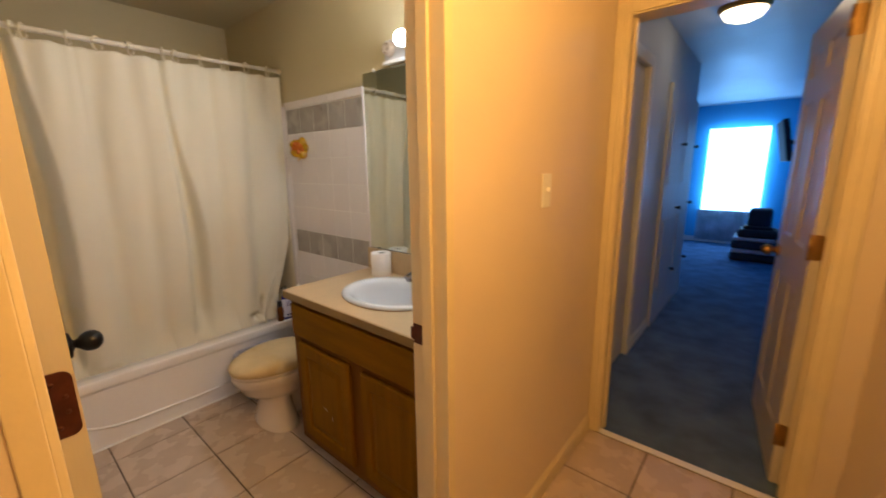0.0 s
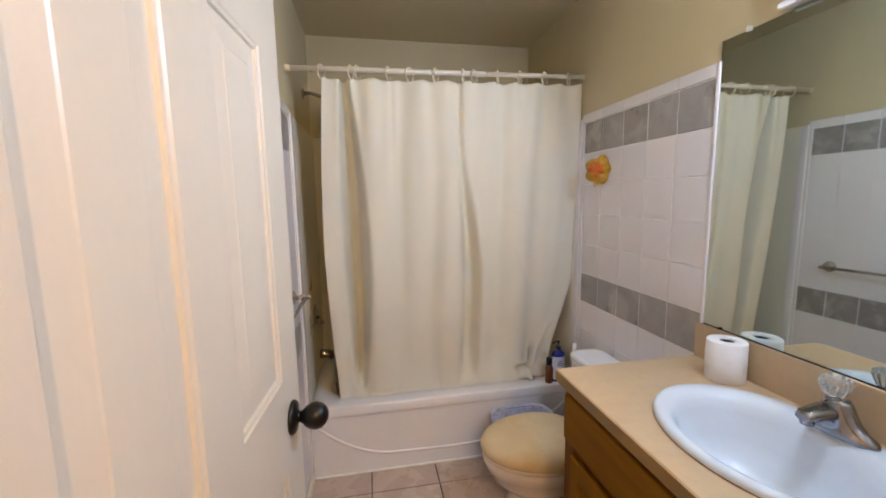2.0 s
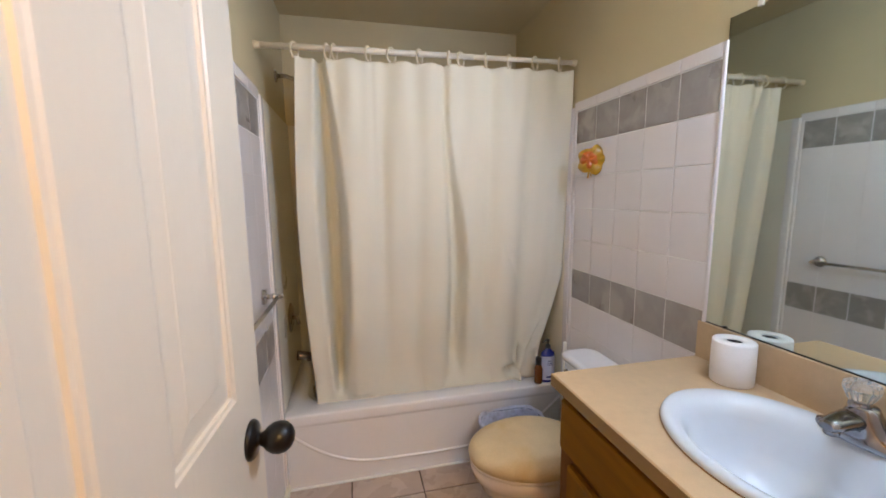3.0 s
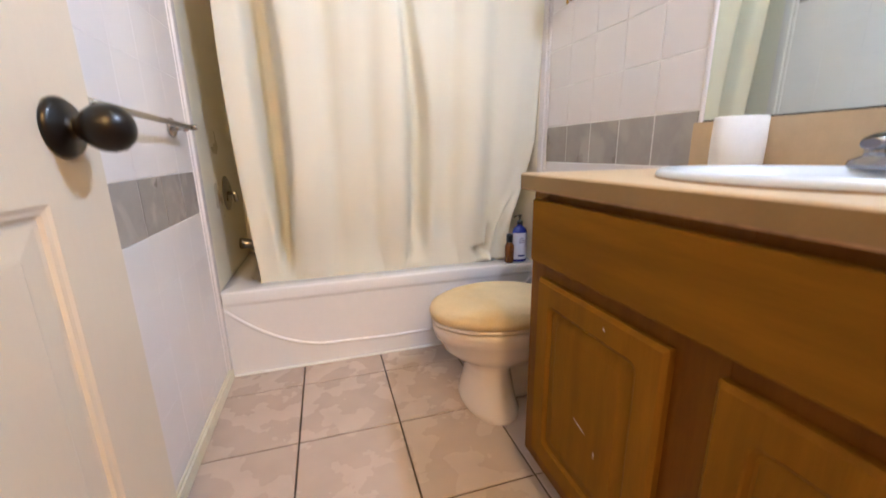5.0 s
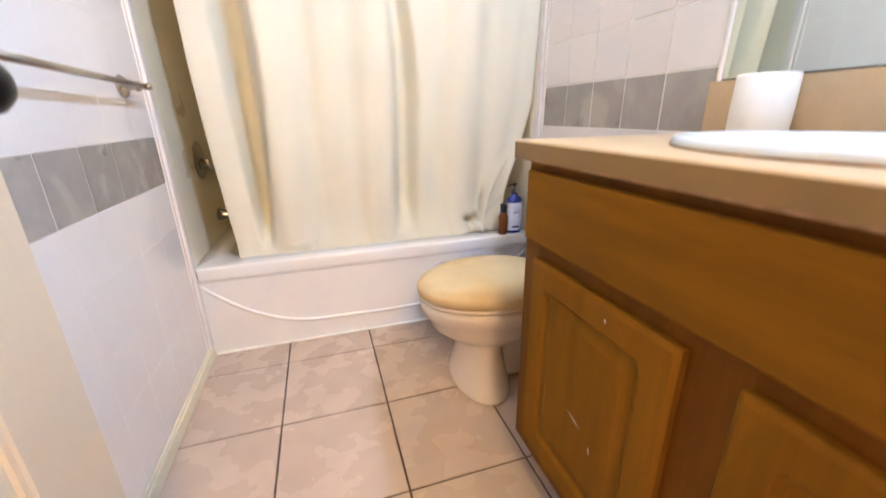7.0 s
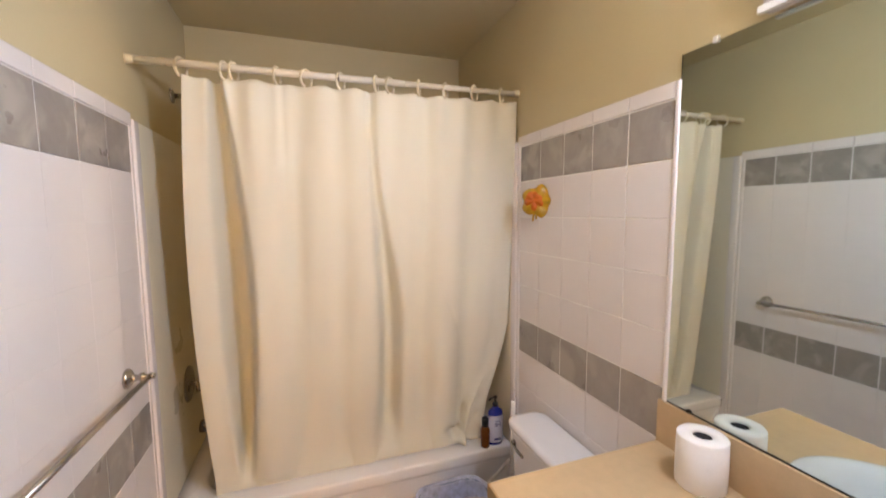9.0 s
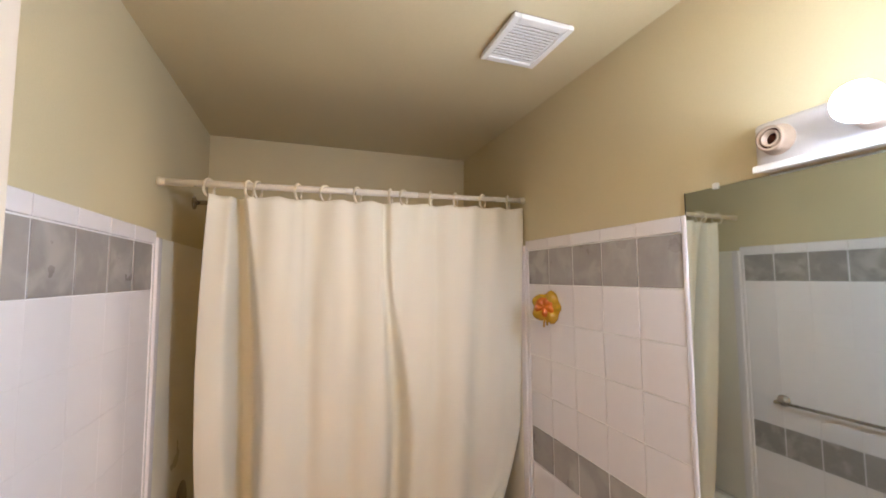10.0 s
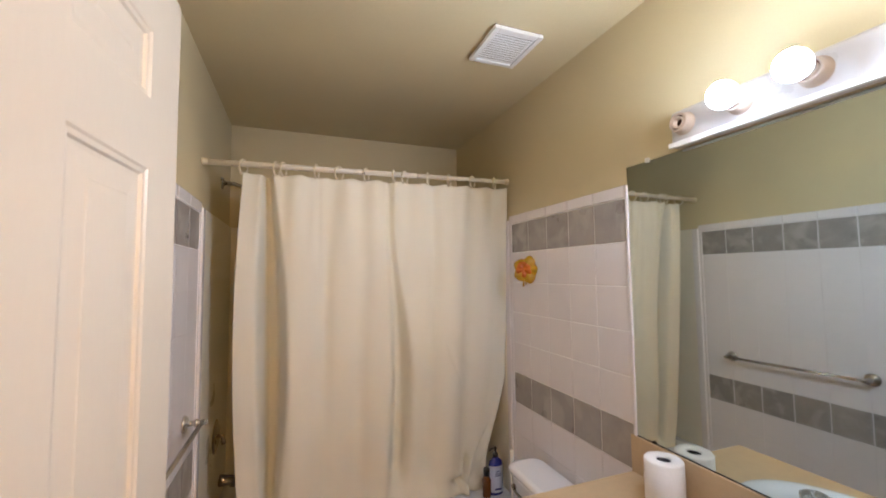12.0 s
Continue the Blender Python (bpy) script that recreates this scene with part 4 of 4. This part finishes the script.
rings = [ring_oval(bm, 1.018, TY, ax, ay, z, 44, 0.08) for ax, ay, z in ((0.230, 0.175, 0.355), (0.241, 0.184, 0.359), (0.245, 0.188, 0.380), (0.239, 0.183, 0.396), (0.218, 0.166, 0.408), (0.178, 0.133, 0.416), (0.10, 0.07, 0.421), (0.02, 0.015, 0.422))]
bridge(bm, rings)
bm.faces.new(rings[-1])
lid = part("lid", bm, M_LID, toi, "tan padded lid cover")
for s in (-1, 1):
    part("hinge_cap", lathe(B(), [(0, 0), (0.014, 0), (0.013, 0.02), (0, 0.024)], pose(1.255, TY + s * 0.075, 0.354), 14), M_PORC, toi)
bm = B()
rings = [ring_rect(bm, x0, W - 0.022, TY - w, TY + w, 0.045, z) for x0, w, z in ((1.293, 0.180, 0.345), (1.288, 0.190, 0.36), (1.280, 0.202, 0.63), (1.279, 0.204, 0.645))]
bridge(bm, rings)
bm.faces.new(rings[0])
bm.faces.new(rings[-1])
box(bm, 1.20, 1.40, TY - 0.10, TY + 0.10, 0.22, 0.355, 0.02)
part("tank", bm, M_TUB, toi)
bm = B()
rings = [ring_rect(bm, x0, W - 0.018, TY - w, TY + w, 0.05, z) for x0, w, z in ((1.274, 0.209, 0.646), (1.268, 0.215, 0.652), (1.268, 0.215, 0.669), (1.274, 0.209, 0.677), (1.288, 0.195, 0.680))]
bridge(bm, rings)
bm.faces.new(rings[0])
bm.faces.new(rings[-1])
part("tank_lid", bm, M_TUB, toi)
bm = B()
lathe(bm, [(0, 0), (0.012, 0), (0.011, 0.012), (0, 0.014)], axis_pose((1.282, TY + 0.15, 0.60), (-1, 0, 0)), 14)
tube(bm, [(1.270, TY + 0.15, 0.60), (1.266, TY + 0.11, 0.593), (1.268, TY + 0.07, 0.590)], 0.006, 8)
part("flush_lever", bm, M_CHROME, toi, "chrome flush lever")

# ---- bin, brush, bottles ----
bn = thing("waste_bin", (1.095, -0.114, 0), "blue-grey oval plastic waste bin with a pale liner beside the toilet", "waste bin")
bm = B()
rings = [ring_rect(bm, 1.095 - a, 1.095 + a, -0.114 - b, -0.114 + b, b * 0.9, z) for a, b, z in ((0.120, 0.070, 0.0), (0.127, 0.076, 0.006), (0.155, 0.088, 0.276), (0.162, 0.094, 0.280), (0.162, 0.094, 0.287), (0.150, 0.084, 0.285), (0.123, 0.070, 0.012))]
bridge(bm, rings)
bm.faces.new(rings[0])
bm.faces.new(rings[-1])
part("bucket", bm, M_BIN, bn)
bm = B()
rings = [ring_rect(bm, 1.095 - a, 1.095 + a, -0.114 - b, -0.114 + b, b * 0.9, z) for a, b, z in ((0.161, 0.0935, 0.250), (0.166, 0.097, 0.272), (0.165, 0.096, 0.294), (0.157, 0.090, 0.298), (0.146, 0.080, 0.275), (0.126, 0.066, 0.15), (0.06, 0.03, 0.07))]
bridge(bm, rings)
bm.faces.new(rings[-1])
for v in bm.verts:
    v.co += Vector((noise.noise(v.co * 30), noise.noise(v.co * 30 + Vector((5, 0, 0))), noise.noise(v.co * 25) * 1.4)) * 0.004
part("liner", bm, M_BAG, bn, "thin lilac plastic liner")
br = thing("toilet_brush", (1.385, -0.10, 0), "white toilet brush standing in its holder", "toilet brush")
part("holder", lathe(B(), [(0, 0.002), (0.045, 0.0), (0.048, 0.01), (0.038, 0.10), (0.034, 0.115), (0.030, 0.115), (0.034, 0.02), (0, 0.015)], pose(1.385, -0.10, 0), 22), M_PLAS, br)
part("brush", lathe(B(), [(0, 0.02), (0.026, 0.03), (0.028, 0.10), (0.018, 0.125), (0, 0.13)], pose(1.385, -0.10, 0), 18), M_PLAS, br)
part("handle", tube(B(), [(1.385, -0.10, 0.12), (1.388, -0.098, 0.45), (1.392, -0.095, 0.648)], 0.0095, 10), M_PLAS, br)
bt = thing("pump_bottle", (1.372, 0.045, RZ), "navy pump bottle with a pale label on the tub rim", "bottle")
part("body", lathe(B(), [(0, 0), (0.036, 0.0), (0.040, 0.006), (0.040, 0.145), (0.035, 0.165), (0.015, 0.182), (0.013, 0.190), (0, 0.190)], pose(1.372, 0.045, RZ), 26, 1.0, 0.64), M_NAVY, bt)
part("label", lathe(B(), [(0.0405, 0.014), (0.0408, 0.015), (0.0408, 0.146), (0.0405, 0.147)], pose(1.372, 0.045, RZ), 26, 1.0, 0.65), M_LABEL, bt, "pale label with dark bars")
part("pump", lathe(B(), [(0, 0.188), (0.014, 0.188), (0.014, 0.204), (0.006, 0.207), (0.005, 0.225), (0.009, 0.228), (0.009, 0.236), (0, 0.237)], pose(1.372, 0.045, RZ), 16), M_BLACK, bt)
part("pump_nozzle", tube(B(), [(1.372, 0.045, RZ + 0.232), (1.345, 0.038, RZ + 0.232), (1.333, 0.034, RZ + 0.226)], 0.004, 8), M_BLACK, bt)
for zz, ww, hh in ((0.028, 0.018, 0.008), (0.120, 0.012, 0.003), (0.108, 0.016, 0.003), (0.098, 0.016, 0.003)):
    part("label_bar", box(B(), 1.372 - ww, 1.372 + ww, 0.0172, 0.0195, RZ + zz, RZ + zz + hh), M_NAVY, bt)
ab = thing("amber_bottle", (1.312, 0.032, RZ), "small amber bottle with a dark cap on the tub rim", "bottle")
part("body", lathe(B(), [(0, 0), (0.020, 0), (0.022, 0.005), (0.0225, 0.085), (0.016, 0.10), (0.012, 0.108), (0, 0.108)], pose(1.312, 0.032, RZ), 22), M_AMBER, ab)
part("cap", lathe(B(), [(0, 0.106), (0.0165, 0.106), (0.0165, 0.140), (0.014, 0.145), (0, 0.145)], pose(1.312, 0.032, RZ), 20), M_BLACK, ab)

# ---- towel bar ----
tb = thing("towel_bar", (0, -0.49, 1.01), "brushed nickel towel bar with round posts", "towel bar")
for y, z in ((-0.205, 1.010), (-0.825, 1.020)):
    bm = lathe(B(), [(0, 0), (0.030, 0), (0.030, 0.006), (0.024, 0.012), (0.012, 0.015), (0.009, 0.030), (0.014, 0.036), (0.014, 0.044), (0.008, 0.050), (0.010, 0.066), (0.008, 0.074), (0, 0.076)], axis_pose((0.007, y, z), (1, 0, 0)), 24)
    part("post", bm, M_NICKEL, tb)
part("bar", tube(B(), [(0.066, -0.193, 1.010), (0.066, -0.837, 1.020)], 0.0075, 14), M_NICKEL, tb)

# ---- vent ----
vt = thing("ceiling_vent", (1.135, -0.55, H), "white square louvred ceiling exhaust vent", "ceiling vent")
vx0, vx1, vy0, vy1 = 1.033, 1.238, -0.663, -0.432
bm = B()
for b in ((vx0, vx0 + 0.022, vy0, vy1), (vx1 - 0.022, vx1, vy0, vy1), (vx0 + 0.022, vx1 - 0.022, vy0, vy0 + 0.022), (vx0 + 0.022, vx1 - 0.022, vy1 - 0.022, vy1)):
    box(bm, *b, H - 0.019, H - 0.004, 0.003)
part("frame", bm, M_PLAS, vt)
part("backing", box(B(), vx0 + 0.004, vx1 - 0.004, vy0 + 0.004, vy1 - 0.004, H - 0.004, H), M_CARD, vt, "dusty brown housing behind the louvres")
for i in range(13):
    y = vy0 + 0.030 + i * (vy1 - vy0 - 0.060) / 12
    bm = box(B(), vx0 + 0.021, vx1 - 0.021, -0.0066, 0.0066, -0.0012, 0.0012)
    bm.transform(pose(0, y, H - 0.013, 16))
    part("slat", bm, M_PLAS, vt)

# ---- craft flower on the tiles ----
fl = thing("wall_ornament", (W - 0.008, -0.193, 1.547), "yellow and orange glossy flower ornament stuck to the tiles", "wall ornament")


def petal_disc(m, r, depth, wob, seed):
    """A round, lobed, domed piece in the pose m."""
    bm = B()
    ph = random.Random(seed).uniform(0, 6)
    n, rings = 48, []
    for k, dd in ((0.9, -0.15), (1.0, 0.0), (0.97, 0.35), (0.82, 0.8), (0.5, 1.0), (0.2, 0.75)):
        ring = []
        for i in range(n):
            a = 6.2832 * i / n
            q = k * r * (1 + wob * math.sin(5 * a + ph) + 0.35 * wob * math.sin(9 * a + ph) + 0.06 * math.sin(2 * a + ph))
            ring.append(bm.verts.new(m @ Vector((q * math.cos(a), q * math.sin(a), depth * dd * (1 + 0.3 * math.sin(5 * a + ph))))))
        rings.append(ring)
    bridge(bm, rings)
    bm.faces.new(rings[0])
    bm.faces.new(rings[-1])
    return bm


FP = axis_pose((W - 0.027, -0.222, 1.547), (-0.80, -0.60, 0.02))
part("petals", petal_disc(FP, 0.066, 0.018, 0.095, 3), M_ORANGE, fl)
part("heart", petal_disc(FP @ pose(-0.012, 0.002, 0.010), 0.040, 0.013, 0.045, 9), M_RED, fl, "orange centre")
part("mount", lathe(B(), [(0, 0), (0.016, 0), (0.014, 0.03), (0, 0.032)], axis_pose((W - 0.009, -0.222, 1.547), (-1, 0, 0)), 16), M_ORANGE, fl)
for k in range(3):
    part("tail", tube(B(), [FP @ Vector((-0.012 + 0.011 * k, -0.045, 0.004)), FP @ Vector((-0.016 + 0.012 * k, -0.062, 0.006)), FP @ Vector((-0.018 + 0.014 * k, -0.080 + 0.008 * k, 0.004))], 0.0045, 8), M_ORANGE, fl)

# ---- baseboards, trims ----
solid("baseboard", [(0.0065, 0.020, -1.70, 0.0, 0.0, 0.044), (0.0065, 0.015, -1.70, 0.0, 0.044, 0.054)], M_BASE, "cream bathroom baseboard along the tiled wall", bevel=0.003)
solid("caulk", [(0.021, W - 0.012, -0.002, 0.0125, 0.0, 0.006)], M_GROUT, "thin caulk line under the bathtub apron", "caulk", bevel=0.002)
P, ZT, YR = 0.1535, 1.790, -0.8165
solid("tile_trim", [(W - 0.010, W, YR - 0.014, YR, 0.985, ZT + 0.045)], M_WTILE, "white bullnose strip beside the mirror", bevel=0.004)
solid("tile_grout", [(W - 0.0045, W - 0.0005, YR, -0.028, 0.0, ZT + 0.003)], M_GROUT, "white grout between wall tiles")
solid("tile_grout", [(0.0005, 0.0045, -1.72, -0.028, 0.0, ZT + 0.003)], M_GROUTW, "white grout between wall tiles")


# ---- tiles, last ----
def tile_mesh(name, w, h, t, material, bev=0.0025):
    """A tile in its own x (w) and y (h), with z out of the face, cushioned at its edges."""
    bm = B()
    rings = [[bm.verts.new((sx * (w / 2 - u), sy * (h / 2 - u), z)) for sx, sy in ((-1, -1), (1, -1), (1, 1), (-1, 1))] for u, z in ((0, 0), (0, t - bev), (bev * 0.35, t - bev * 0.25), (bev * 1.3, t))]
    bridge(bm, rings, False)
    bm.faces.new(rings[-1])
    bmesh.ops.recalc_face_normals(bm, faces=bm.faces)
    me = bpy.data.meshes.new(name)
    bm.to_mesh(me)
    bm.free()
    me.materials.append(material)
    return me


trng = random.Random(11)
for x0, y0, y1 in ((W - 0.0095, -0.028, YR - 0.014), (0.0, -0.028, -1.72)):
    cap = thing("tile_cap", (x0, y0, ZT), "white bullnose tiles along the top of the wall tiles", "tile trim", kind="structure")
    y = y0
    while y > y1 + 0.02:
        w = min(P if y < y0 else P + 0.0215, y - y1)
        part("tile", box(B(), x0, x0 + 0.0095, y - w + 0.0012, y, ZT + 0.0015, ZT + 0.045, 0.003, 2), M_WTILE, cap)
        y -= w


def lay_tile(me, parent, m):
    ob = new("tile", me)
    ob.parent = parent
    ob.matrix_basis = m
    return ob


G = 0.0032
cache = {}


def tile_of(w, h, t, material, bev=0.0025):
    key = (round(w, 4), round(h, 4), t, material.name)
    if key not in cache:
        cache[key] = tile_mesh("tile", w, h, t, material, bev)
    return cache[key]


def tile_wall(parent, x, face, y_start, y_end, bands):
    """Six-inch tiles from y_start down to y_end, rows hung from the top; bands names the grey rows."""
    y = y_start
    while y > y_end + 0.02:
        w = min(P, y - y_end)
        z, k = ZT, 0
        while z > 0.01:
            h = min(P, z)
            if h > 0.02:
                g = 0.0050 if k in bands else (G if face < 0 and k < 5 else (0.0012 if face < 0 else 0.0005))
                me = tile_of(w - g, h - g, 0.0020 if k in bands else (0.0022 if face < 0 else 0.0012), M_GTILE if k in bands else M_WTILE, 0.0012 if k in bands else (0.0014 if face < 0 else 0.0004))
                turn = pose(0, 0, 0, 90, 0, 90 if face > 0 else -90)
                wob = 0.12 if face < 0 else 0.03
                j = pose(0, 0, 0, trng.uniform(-wob, wob), trng.uniform(-wob, wob), 0)
                lay_tile(me, parent, Matrix.Translation((x + face * 0.0045, y - w / 2, z - h / 2)) @ turn @ j)
            z -= P
            k += 1
        y -= P


tile_wall(wall_e, W, -1, -0.049, YR, (0, 5))
tile_wall(wall_w, 0, 1, -0.046, -1.72, (0, 6))
for nm, xx, fc in (("tile_trim", W, -1), ("tile_trim", 0, 1)):
    solid(nm, [(min(xx, xx + fc * 0.009), max(xx, xx + fc * 0.009), -0.0475, -0.0285, 0.0, ZT + 0.003)], M_WTILE, "white upright bullnose strip beside the bathtub", bevel=0.004)

FX, FY = 0.337, 0.347
xs = [0.0] + [0.305 + FX * k for k in range(6)]


def floor_tiles(x_edges, y_edges, keep):
    for a, b in zip(x_edges, x_edges[1:]):
        for c, d in zip(y_edges, y_edges[1:]):
            if keep((a + b) / 2, (c + d) / 2) and b - a > 0.03 and d - c > 0.03:
                me = tile_of(b - a - 0.0055, d - c - 0.0055, 0.0055, M_FTILE)
                lay_tile(me, floor, Matrix.Translation(((a + b) / 2, (c + d) / 2, -0.0055 + trng.uniform(-0.0004, 0.0004))))


ye = sorted([0.02] + [-0.150 - FY * k for k in range(6)])
ye = [YI - 0.12] + [y for y in ye if y > YI - 0.10]
floor_tiles([0.0] + [0.305 + FX * k for k in range(4)] + [W], ye, lambda x, y: True)
floor_tiles(sorted([1.69 - 0.345 * k for k in range(9)] + [XD - 0.010]), [-2.85, -2.54, -2.19, YI - 0.125], lambda x, y: x < XD)
for o in list(bpy.data.objects):
    if "world_m" in o:
        del o["world_m"]
